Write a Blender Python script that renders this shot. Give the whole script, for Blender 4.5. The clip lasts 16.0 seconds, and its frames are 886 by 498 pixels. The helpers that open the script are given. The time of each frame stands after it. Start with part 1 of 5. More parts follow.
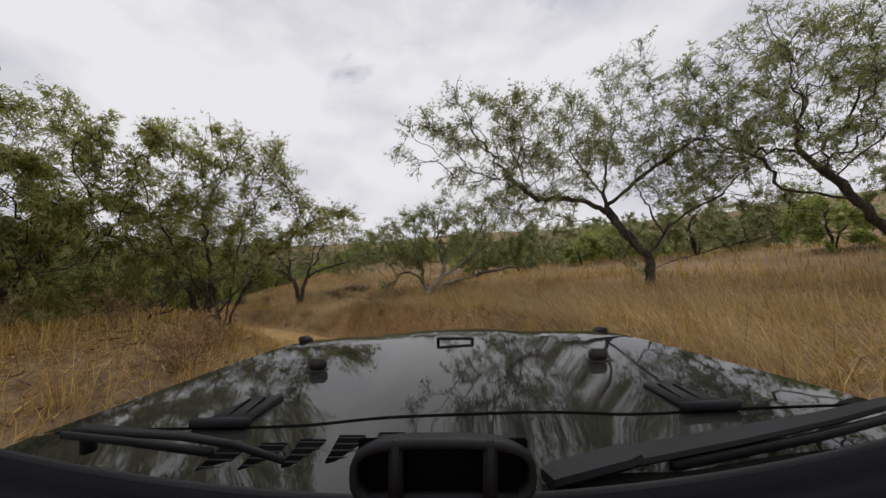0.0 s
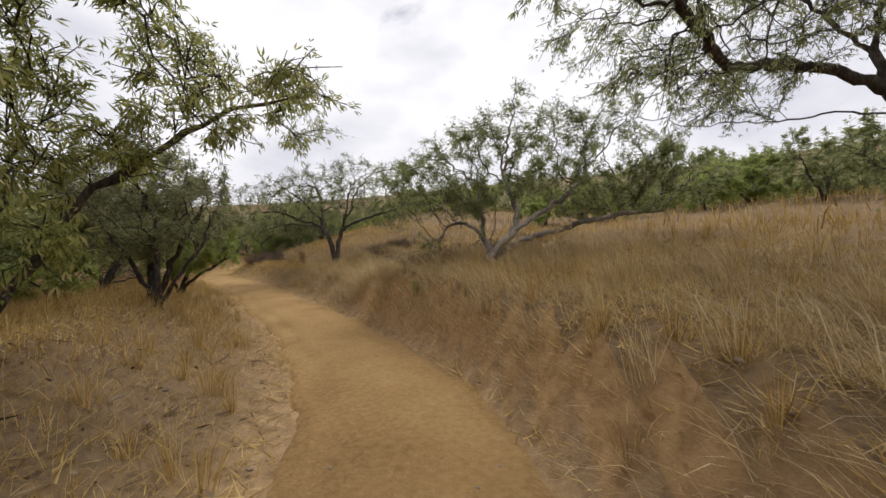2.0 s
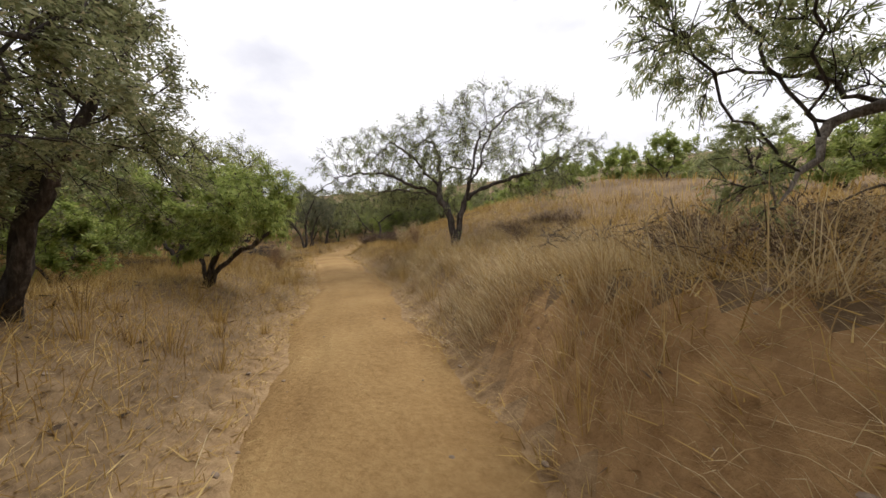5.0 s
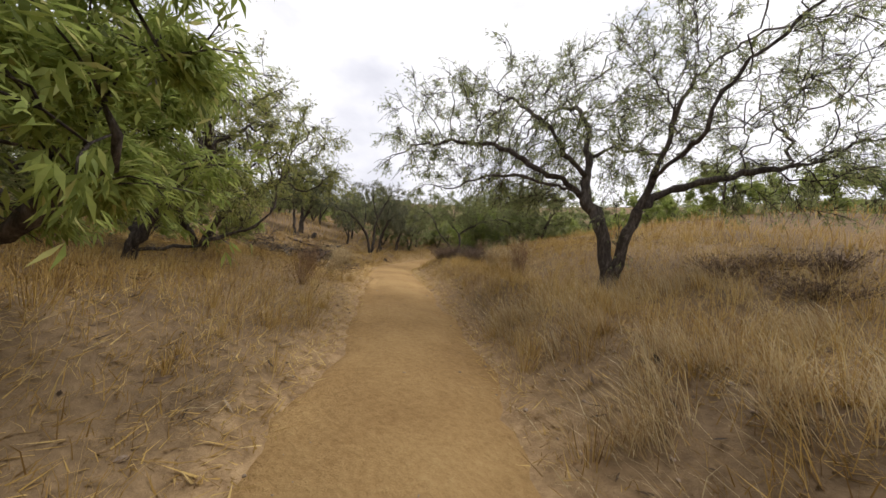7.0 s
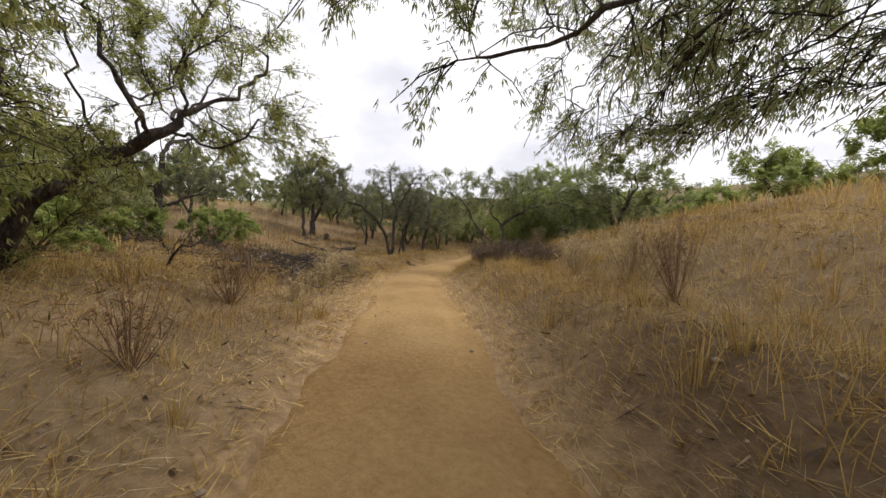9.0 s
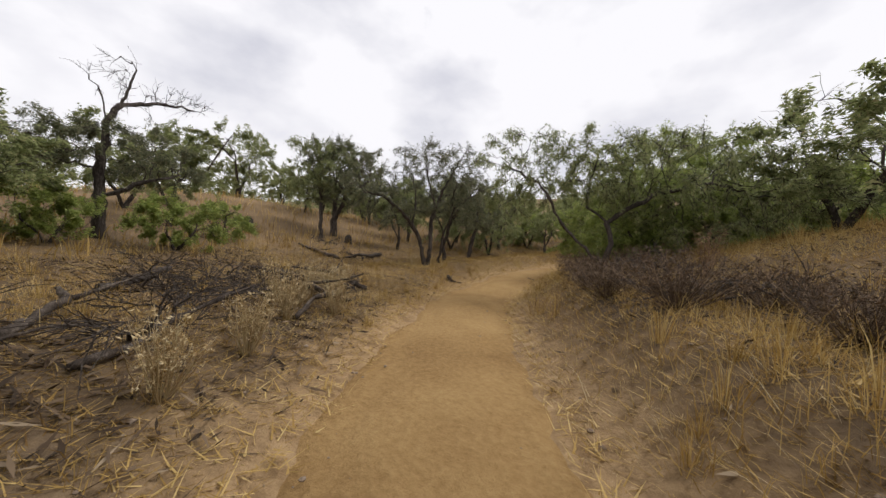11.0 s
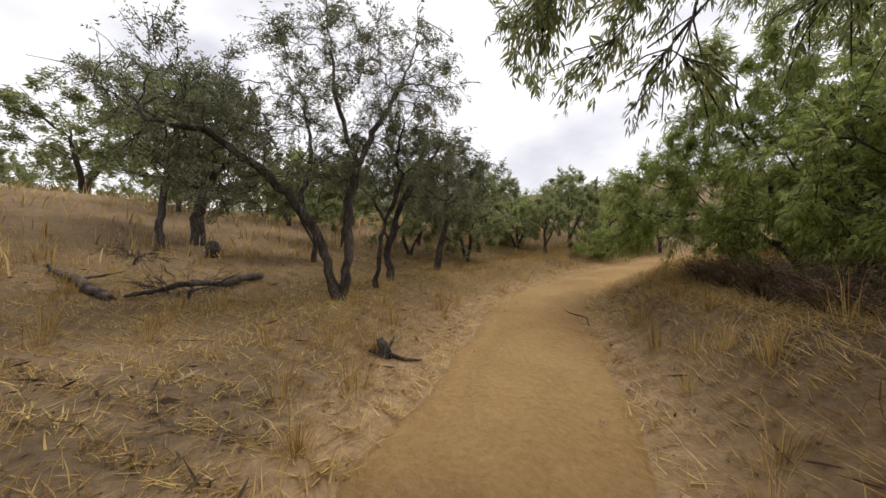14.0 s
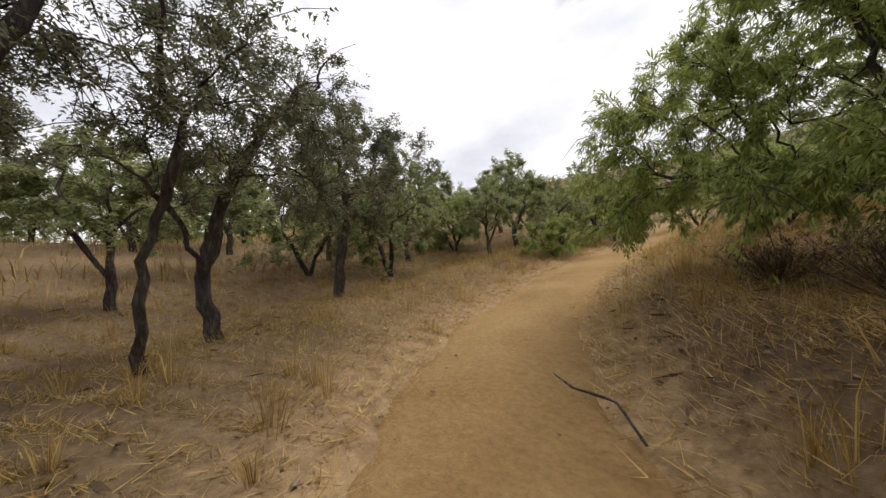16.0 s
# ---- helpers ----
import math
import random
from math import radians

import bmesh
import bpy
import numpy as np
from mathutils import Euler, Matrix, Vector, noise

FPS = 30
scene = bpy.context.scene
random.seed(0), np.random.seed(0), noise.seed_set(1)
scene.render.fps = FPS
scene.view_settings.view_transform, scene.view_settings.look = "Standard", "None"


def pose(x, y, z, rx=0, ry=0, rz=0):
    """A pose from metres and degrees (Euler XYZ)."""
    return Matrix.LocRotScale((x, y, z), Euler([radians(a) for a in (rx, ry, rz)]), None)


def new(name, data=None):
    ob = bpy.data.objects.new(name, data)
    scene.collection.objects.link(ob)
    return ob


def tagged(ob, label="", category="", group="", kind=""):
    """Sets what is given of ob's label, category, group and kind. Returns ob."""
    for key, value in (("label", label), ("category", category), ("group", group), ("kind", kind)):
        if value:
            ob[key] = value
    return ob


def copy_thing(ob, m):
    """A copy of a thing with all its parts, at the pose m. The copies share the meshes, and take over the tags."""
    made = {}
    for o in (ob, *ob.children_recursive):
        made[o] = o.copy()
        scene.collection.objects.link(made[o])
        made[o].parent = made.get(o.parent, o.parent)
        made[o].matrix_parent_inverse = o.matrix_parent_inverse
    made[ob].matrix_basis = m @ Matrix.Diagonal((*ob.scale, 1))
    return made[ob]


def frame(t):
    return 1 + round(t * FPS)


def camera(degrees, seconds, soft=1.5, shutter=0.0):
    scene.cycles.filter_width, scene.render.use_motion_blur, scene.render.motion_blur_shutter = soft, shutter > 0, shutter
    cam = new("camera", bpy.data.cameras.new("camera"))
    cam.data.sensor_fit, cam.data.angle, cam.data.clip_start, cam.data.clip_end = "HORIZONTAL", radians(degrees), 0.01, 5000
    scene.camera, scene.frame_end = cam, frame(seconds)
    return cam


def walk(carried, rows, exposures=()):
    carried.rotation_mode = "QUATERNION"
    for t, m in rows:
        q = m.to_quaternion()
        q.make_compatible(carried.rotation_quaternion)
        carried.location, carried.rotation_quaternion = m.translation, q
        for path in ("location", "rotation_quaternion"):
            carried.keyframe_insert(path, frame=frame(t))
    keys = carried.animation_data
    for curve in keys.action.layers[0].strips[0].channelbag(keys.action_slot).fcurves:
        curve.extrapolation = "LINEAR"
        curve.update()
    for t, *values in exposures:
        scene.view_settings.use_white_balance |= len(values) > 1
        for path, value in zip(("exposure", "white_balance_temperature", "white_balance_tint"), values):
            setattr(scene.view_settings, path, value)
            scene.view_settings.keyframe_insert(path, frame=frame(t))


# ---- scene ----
# ======== camera ========
# seconds, x, y, z, yaw, pitch, roll
PATH = [
    (0.0, 0.000, 0.000, 1.500, 0.00, 7.40, -3.65),
    (0.5, 0.010, 1.131, 1.641, 1.76, 6.84, -4.48),
    (1.0, -0.031, 2.417, 1.770, 4.40, 4.49, -4.97),
    (1.5, -0.201, 3.646, 1.856, 6.59, 2.17, -4.39),
    (2.0, -0.407, 4.918, 1.855, 9.77, -0.23, -3.61),
    (2.5, -0.732, 6.051, 1.820, 13.16, -2.28, -3.61),
    (3.0, -1.129, 7.159, 1.775, 16.84, -4.16, -4.49),
    (3.5, -1.528, 8.122, 1.732, 19.88, -3.70, -5.01),
    (4.0, -2.072, 9.105, 1.685, 22.61, -3.23, -2.30),
    (4.5, -2.612, 9.943, 1.664, 26.16, -1.80, -3.62),
    (5.0, -3.249, 10.846, 1.630, 29.83, -1.48, -2.07),
    (5.5, -4.107, 11.845, 1.630, 35.57, -0.58, -0.68),
    (6.0, -5.133, 12.901, 1.654, 40.08, 0.28, 1.06),
    (6.5, -6.256, 13.975, 1.693, 41.89, 0.84, 3.36),
    (7.0, -7.384, 15.036, 1.739, 41.25, 1.05, 5.81),
    (7.5, -8.419, 16.058, 1.779, 40.08, 0.88, 7.02),
    (8.0, -9.254, 17.024, 1.801, 41.76, 0.22, 4.16),
    (8.5, -10.183, 17.897, 1.837, 43.80, -0.21, 5.55),
    (9.0, -11.108, 18.739, 1.869, 46.25, 0.04, 3.04),
    (9.5, -12.180, 19.683, 1.930, 48.68, 0.99, 1.26),
    (10.0, -13.374, 20.680, 2.007, 50.78, 1.49, 0.86),
    (10.5, -14.650, 21.695, 2.084, 52.46, 1.10, 1.89),
    (11.0, -15.965, 22.706, 2.145, 53.68, -0.08, 3.79),
    (11.5, -17.264, 23.705, 2.185, 54.24, -1.37, 5.28),
    (12.0, -18.479, 24.701, 2.200, 53.59, -0.99, 3.99),
    (12.5, -19.629, 25.673, 2.213, 52.88, -0.86, 4.08),
    (13.0, -20.689, 26.540, 2.236, 51.98, -0.42, 4.30),
    (13.5, -21.743, 27.486, 2.252, 50.84, -0.06, 3.05),
    (14.0, -22.638, 28.425, 2.263, 48.50, 0.73, 0.60),
    (14.5, -23.406, 29.376, 2.259, 45.91, 0.62, -1.21),
    (15.0, -24.085, 30.283, 2.269, 43.38, 1.13, -1.31),
    (15.5, -24.641, 31.173, 2.290, 41.44, 1.12, -5.57),
    (16.0, -25.078, 31.979, 2.355, 38.93, 1.50, -5.22),
]
cam = camera(103.8, 16.0, soft=1.5)


def aim(x, y, z, yaw, pitch, roll):
    return pose(x, y, z, 0, 0, yaw) @ pose(0, 0, 0, 90 + pitch) @ pose(0, 0, 0, 0, 0, roll)


walk(cam, [(t, aim(*v)) for t, *v in PATH], exposures=[(t, v, 6380, 11) for t, v in ((0.0, -0.48), (1.5, -0.26), (3.0, 0.02), (5.2, 0.04), (7.5, 0.0), (9.0, 0.02), (11.4, -0.24), (12.5, -0.1), (14.0, -0.06), (16.0, -0.04))])

# ======== sky and sun ========
world = bpy.data.worlds.new("sky")
scene.world = world
world.use_nodes = True
wn, wl = world.node_tree.nodes, world.node_tree.links
wn.clear()
w_out = wn.new("ShaderNodeOutputWorld")
w_sky = wn.new("ShaderNodeTexSky")
w_sky.sky_type, w_sky.sun_disc = "NISHITA", False
w_sky.sun_elevation, w_sky.sun_rotation = radians(58), radians(200)
w_bsky = wn.new("ShaderNodeBackground")
w_bsky.inputs["Strength"].default_value = 0.11
wl.new(w_sky.outputs[0], w_bsky.inputs[0])
w_co = wn.new("ShaderNodeTexCoord")
w_map = wn.new("ShaderNodeMapping")
w_map.inputs["Scale"].default_value = (1.0, 1.0, 1.9)
wl.new(w_co.outputs["Generated"], w_map.inputs[0])
w_no = wn.new("ShaderNodeTexNoise")
w_no.inputs["Scale"].default_value, w_no.inputs["Detail"].default_value = 1.9, 8
w_no.inputs["Roughness"].default_value, w_no.inputs["Distortion"].default_value = 0.55, 0.35
wl.new(w_map.outputs[0], w_no.inputs["Vector"])
w_ra = wn.new("ShaderNodeValToRGB")
w_ra.color_ramp.elements[0].position, w_ra.color_ramp.elements[0].color = 0.24, (0.0, 0.0, 0.0, 1)
w_ra.color_ramp.elements[1].position, w_ra.color_ramp.elements[1].color = 0.40, (1, 1, 1, 1)
wl.new(w_no.outputs["Fac"], w_ra.inputs[0])
w_n2 = wn.new("ShaderNodeTexNoise")
w_n2.inputs["Scale"].default_value, w_n2.inputs["Detail"].default_value = 2.6, 7
wl.new(w_map.outputs[0], w_n2.inputs["Vector"])
w_r2 = wn.new("ShaderNodeValToRGB")
w_r2.color_ramp.elements[0].position, w_r2.color_ramp.elements[0].color = 0.34, (0.70, 0.70, 0.76, 1)
w_r2.color_ramp.elements[1].position, w_r2.color_ramp.elements[1].color = 0.54, (1.0, 0.985, 1.0, 1)
wl.new(w_n2.outputs["Fac"], w_r2.inputs[0])
w_bcl = wn.new("ShaderNodeBackground")
w_bcl.inputs["Strength"].default_value = 1.14
wl.new(w_r2.outputs[0], w_bcl.inputs[0])
w_mix = wn.new("ShaderNodeMixShader")
wl.new(w_ra.outputs[0], w_mix.inputs[0])
wl.new(w_bsky.outputs[0], w_mix.inputs[1])
wl.new(w_bcl.outputs[0], w_mix.inputs[2])
wl.new(w_mix.outputs[0], w_out.inputs[0])

sun = new("sun", bpy.data.lights.new("sun", "SUN"))
sun.data.energy, sun.data.angle, sun.data.color = 2.2, radians(26), (1.0, 0.97, 0.93)
sun.matrix_world = pose(0, 0, 30, 32, 0, 160)


# ======== materials ========
def base_material(name, rough=0.9, spec=0.2):
    m = bpy.data.materials.new(name)
    m.use_nodes = True
    b = m.node_tree.nodes["Principled BSDF"]
    b.inputs["Roughness"].default_value = rough
    b.inputs["Specular IOR Level"].default_value = spec
    return m, m.node_tree.nodes, m.node_tree.links, b


def ramp(nodes, stops):
    r = nodes.new("ShaderNodeValToRGB")
    e = r.color_ramp.elements
    while len(e) < len(stops):
        e.new(0.5)
    for k, (p, c) in enumerate(stops):
        e[k].position, e[k].color = p, (*c, 1)
    return r


def noise_tex(nodes, links, scale, detail=6, rough=0.6, vec=None):
    n = nodes.new("ShaderNodeTexNoise")
    n.inputs["Scale"].default_value, n.inputs["Detail"].default_value, n.inputs["Roughness"].default_value = scale, detail, rough
    if vec is not None:
        links.new(vec, n.inputs["Vector"])
    return n


def mottled(name, stops, big=1.0, small=12.0, rough=0.95, bump=0.3, bump_d=0.02, share=0.5, spec=0.15, stretch=None):
    """A surface whose colour runs over the stops by a large and a small noise, with a bump from the small one."""
    m, n, l, b = base_material(name, rough, spec)
    co = n.new("ShaderNodeTexCoord").outputs["Object"]
    if stretch:
        mp = n.new("ShaderNodeMapping")
        mp.inputs["Scale"].default_value = stretch
        l.new(co, mp.inputs[0])
        co = mp.outputs[0]
    a, c = noise_tex(n, l, big, 5, 0.6, co), noise_tex(n, l, small, 8, 0.7, co)
    mx = n.new("ShaderNodeMix")
    mx.data_type = "FLOAT"
    mx.inputs[0].default_value = share
    l.new(a.outputs["Fac"], mx.inputs[2])
    l.new(c.outputs["Fac"], mx.inputs[3])
    r = ramp(n, stops)
    l.new(mx.outputs[0], r.inputs[0])
    l.new(r.outputs[0], b.inputs["Base Color"])
    if bump:
        bp = n.new("ShaderNodeBump")
        bp.inputs["Strength"].default_value, bp.inputs["Distance"].default_value = bump, bump_d
        l.new(c.outputs["Fac"], bp.inputs["Height"])
        l.new(bp.outputs[0], b.inputs["Normal"])
    return m


def foliage(name, stops, clear=0.35, rough=0.6, patchy=0.0):
    """Leaves or blades: colour by piece, some light let through."""
    m, n, l, b = base_material(name, rough, 0.25)
    g = n.new("ShaderNodeNewGeometry")
    r = ramp(n, stops)
    if patchy:
        spot = noise_tex(n, l, 0.55, 5, 0.6, n.new("ShaderNodeTexCoord").outputs["Object"])
        own, both = n.new("ShaderNodeMath"), n.new("ShaderNodeMath")
        own.operation, both.operation, both.use_clamp = "MULTIPLY_ADD", "MULTIPLY_ADD", True
        l.new(g.outputs["Random Per Island"], own.inputs[0])
        own.inputs[1].default_value, own.inputs[2].default_value = 0.8, 0.1 - 0.5 * patchy
        l.new(spot.outputs["Fac"], both.inputs[0])
        both.inputs[1].default_value = patchy
        l.new(own.outputs[0], both.inputs[2])
        l.new(both.outputs[0], r.inputs[0])
    else:
        l.new(g.outputs["Random Per Island"], r.inputs[0])
    l.new(r.outputs[0], b.inputs["Base Color"])
    t = n.new("ShaderNodeBsdfTranslucent")
    l.new(r.outputs[0], t.inputs["Color"])
    mx = n.new("ShaderNodeMixShader")
    mx.inputs[0].default_value = clear
    l.new(b.outputs[0], mx.inputs[1])
    l.new(t.outputs[0], mx.inputs[2])
    l.new(mx.outputs[0], n["Material Output"].inputs["Surface"])
    return m


def soil_material():
    """Straw-littered soil; sandy beside the track (attribute sand), darkened by litter and painted tree shade
    (attribute litter), bare orange earth where the bank is steep.
    """
    m = mottled("dry_soil_and_litter", [(0.28, (0.060, 0.040, 0.024)), (0.45, (0.155, 0.104, 0.056)), (0.58, (0.255, 0.172, 0.092)), (0.75, (0.38, 0.28, 0.165))], 0.35, 9.0, bump=0.8, bump_d=0.06)
    n, l = m.node_tree.nodes, m.node_tree.links
    b = n["Principled BSDF"]
    old = b.inputs["Base Color"].links[0].from_socket
    co = n.new("ShaderNodeTexCoord").outputs["Object"]
    grain = noise_tex(n, l, 5.0, 8, 0.7, co)
    sand = ramp(n, [(0.3, (0.22, 0.135, 0.065)), (0.7, (0.45, 0.31, 0.165))])
    earth = ramp(n, [(0.3, (0.20, 0.115, 0.05)), (0.7, (0.44, 0.275, 0.125))])
    at = n.new("ShaderNodeAttribute")
    at.attribute_name = "sand"
    add = n.new("ShaderNodeMath")
    add.operation = "MULTIPLY_ADD"
    l.new(grain.outputs["Fac"], add.inputs[0])
    add.inputs[1].default_value = 1.6
    add.inputs[2].default_value = -0.8
    tot = n.new("ShaderNodeMath")
    tot.operation, tot.use_clamp = "ADD", True
    l.new(at.outputs["Fac"], tot.inputs[0])
    l.new(add.outputs[0], tot.inputs[1])
    gate = n.new("ShaderNodeMath")
    gate.operation = "MULTIPLY"
    l.new(tot.outputs[0], gate.inputs[0])
    on = n.new("ShaderNodeMath")
    on.operation, on.use_clamp = "MULTIPLY", True
    l.new(at.outputs["Fac"], on.inputs[0])
    on.inputs[1].default_value = 4.0
    l.new(on.outputs[0], gate.inputs[1])
    # dead litter colour, which also paints tree shade into the soil
    dead = ramp(n, [(0.3, (0.035, 0.025, 0.017)), (0.55, (0.10, 0.072, 0.047)), (0.75, (0.21, 0.155, 0.10))])
    at2 = n.new("ShaderNodeAttribute")
    at2.attribute_name = "litter"
    wide = noise_tex(n, l, 0.9, 6, 0.65, co)
    cover = n.new("ShaderNodeMath")
    cover.operation = "MULTIPLY_ADD"
    l.new(wide.outputs["Fac"], cover.inputs[0])
    cover.inputs[1].default_value, cover.inputs[2].default_value = 3.0, -0.9
    cover.use_clamp = True
    litter_shade = n.new("ShaderNodeMath")
    litter_shade.operation = "MULTIPLY"
    l.new(cover.outputs[0], litter_shade.inputs[0])
    l.new(at2.outputs["Fac"], litter_shade.inputs[1])
    geo = n.new("ShaderNodeNewGeometry")
    sep = n.new("ShaderNodeSeparateXYZ")
    l.new(geo.outputs["True Normal"], sep.inputs[0])
    steep = n.new("ShaderNodeMapRange")
    steep.inputs["From Min"].default_value, steep.inputs["From Max"].default_value = 0.80, 0.62
    l.new(sep.outputs["Z"], steep.inputs["Value"])
    prev = old
    for src, fac in ((sand, gate.outputs[0]), (dead, litter_shade.outputs[0]), (earth, steep.outputs["Result"])):
        l.new(grain.outputs["Fac"], src.inputs[0])
        mx = n.new("ShaderNodeMix")
        mx.data_type = "RGBA"
        l.new(fac, mx.inputs[0])
        l.new(prev, mx.inputs[6])
        l.new(src.outputs[0], mx.inputs[7])
        prev = mx.outputs[2]
    l.new(prev, b.inputs["Base Color"])
    return m


M_SOIL = soil_material()
M_ROAD = mottled("sandy_dirt", [(0.30, (0.185, 0.107, 0.041)), (0.46, (0.299, 0.183, 0.073)), (0.60, (0.381, 0.245, 0.102)), (0.78, (0.484, 0.350, 0.168))], 0.6, 14.0, bump=1.0, bump_d=0.045)
M_BARK = mottled("dark_bark", [(0.34, (0.016, 0.013, 0.011)), (0.50, (0.070, 0.057, 0.048)), (0.68, (0.22, 0.185, 0.155))], 2.5, 22.0, bump=1.0, bump_d=0.05, share=0.65, stretch=(1, 1, 0.28))
M_GREY_BARK = mottled("pale_split_bark", [(0.36, (0.045, 0.036, 0.03)), (0.48, (0.19, 0.16, 0.135)), (0.62, (0.48, 0.42, 0.36))], 2.2, 38.0, bump=1.0, bump_d=0.035, stretch=(1, 1, 0.3))
M_DEAD = mottled("weathered_dead_wood", [(0.36, (0.022, 0.017, 0.014)), (0.52, (0.085, 0.066, 0.052)), (0.68, (0.30, 0.25, 0.20))], 5.0, 55.0, bump=1.0, bump_d=0.02)
M_LEAF = foliage("grey_green_leaflets", [(0.0, (0.131, 0.154, 0.059)), (0.5, (0.245, 0.274, 0.112)), (0.85, (0.353, 0.376, 0.165)), (1.0, (0.456, 0.410, 0.205))], 0.56)
M_LEAF_DARK = foliage("dull_olive_leaflets", [(0.0, (0.085, 0.095, 0.05)), (0.5, (0.165, 0.175, 0.095)), (0.9, (0.26, 0.26, 0.145)), (1.0, (0.34, 0.27, 0.17))], 0.38)
M_LEAF_YELLOW = foliage("yellow_green_leaflets", [(0.0, (0.142, 0.154, 0.040)), (0.5, (0.262, 0.279, 0.080)), (0.85, (0.376, 0.382, 0.125)), (1.0, (0.490, 0.422, 0.182))], 0.56)
M_LEAF_OLIVE = foliage("pale_olive_leaflets", [(0.0, (0.116, 0.126, 0.053)), (0.5, (0.215, 0.226, 0.105)), (0.9, (0.315, 0.310, 0.158)), (1.0, (0.399, 0.326, 0.189))], 0.46)
M_LEAF_FRESH = foliage("fresh_green_leaflets", [(0.0, (0.156, 0.194, 0.048)), (0.5, (0.288, 0.344, 0.088)), (0.9, (0.400, 0.450, 0.131)), (1.0, (0.512, 0.475, 0.188))], 0.54)
M_GRASS = foliage("dry_golden_grass", [(0.0, (0.152, 0.084, 0.023)), (0.3, (0.326, 0.203, 0.056)), (0.65, (0.514, 0.348, 0.113)), (1.0, (0.630, 0.481, 0.214))], 0.3, 0.7, 1.6)
M_STRAW = foliage("bleached_straw", [(0.0, (0.30, 0.192, 0.083)), (0.5, (0.50, 0.374, 0.187)), (1.0, (0.68, 0.582, 0.363))], 0.2, 0.7)
M_WEED = foliage("dry_reddish_weed", [(0.0, (0.14, 0.08, 0.045)), (0.6, (0.28, 0.17, 0.09)), (1.0, (0.42, 0.29, 0.16))], 0.1, 0.8)


# ======== ground ========
ROAD_AHEAD = [(-26.9, 34.6, 0.97), (-28.0, 37.6, 1.2), (-28.6, 41.5, 1.5), (-28.4, 47.0, 2.0), (-27.2, 56.0, 2.8), (-27.0, 80.0, 5.6)]
ROAD_BEHIND = [(0.5, -40.0, -1.2), (0.1, -12.0, -1.1), (0.0, -6.0, -0.75)]
knots = np.array(ROAD_BEHIND + [(x, y, z - 1.5) for _, x, y, z, *_ in PATH] + ROAD_AHEAD)


def resample(pts, step):
    """A smooth line through the points, at even steps."""
    d = np.r_[0, np.cumsum(np.linalg.norm(np.diff(pts[:, :2], axis=0), axis=1))]
    s = np.arange(0, d[-1], step)
    out = np.stack([np.interp(s, d, pts[:, k]) for k in range(3)], 1)
    ker = np.hanning(13)
    ker /= ker.sum()
    for k in range(3):
        out[:, k] = np.convolve(np.pad(out[:, k], 6, mode="reflect", reflect_type="odd"), ker, "valid")
    return out


LINE = resample(knots, 0.4)
START = int(np.argmin(np.hypot(LINE[:, 0], LINE[:, 1])))
TANG = np.gradient(LINE[:, :2], axis=0)
TANG /= np.linalg.norm(TANG, axis=1)[:, None]
ALONG = np.r_[0, np.cumsum(np.linalg.norm(np.diff(LINE[:, :2], axis=0), axis=1))]
ALONG -= ALONG[START]


def smooth(a, b, v):
    t = np.clip((v - a) / (b - a), 0, 1)
    return t * t * (3 - 2 * t)


def waves(x, y, scale, seed):
    """Smooth cheap relief between -1 and 1."""
    r = np.random.RandomState(seed)
    z = 0
    for k in range(6):
        a, f, p = r.uniform(0, 6.283), scale * (0.6 + 0.35 * k), r.uniform(0, 6.283)
        z = z + np.sin((x * np.cos(a) + y * np.sin(a)) * f + p + 1.3 * np.sin((x * np.sin(a) - y * np.cos(a)) * f * 0.7)) / (1.5 + k * 0.6)
    return z / 2.2


def place_on_road(x, y):
    """For points: way along the road, distance to its right, and the road's height there."""
    x, y = np.atleast_1d(np.asarray(x, float)), np.atleast_1d(np.asarray(y, float))
    s, lat, z = np.empty(len(x)), np.empty(len(x)), np.empty(len(x))
    for a in range(0, len(x), 20000):
        b = slice(a, a + 20000)
        d2 = (x[b, None] - LINE[None, :, 0]) ** 2 + (y[b, None] - LINE[None, :, 1]) ** 2
        i = d2.argmin(1)
        dx, dy = x[b] - LINE[i, 0], y[b] - LINE[i, 1]
        t = dx * TANG[i, 0] + dy * TANG[i, 1]
        s[b] = ALONG[i] + t
        lat[b] = np.where(np.abs(t) < 0.6, dx * TANG[i, 1] - dy * TANG[i, 0], np.sign(dx * TANG[i, 1] - dy * TANG[i, 0]) * np.sqrt(dx * dx + dy * dy))
        z[b] = np.interp(s[b], ALONG, LINE[:, 2])
    return s, lat, z


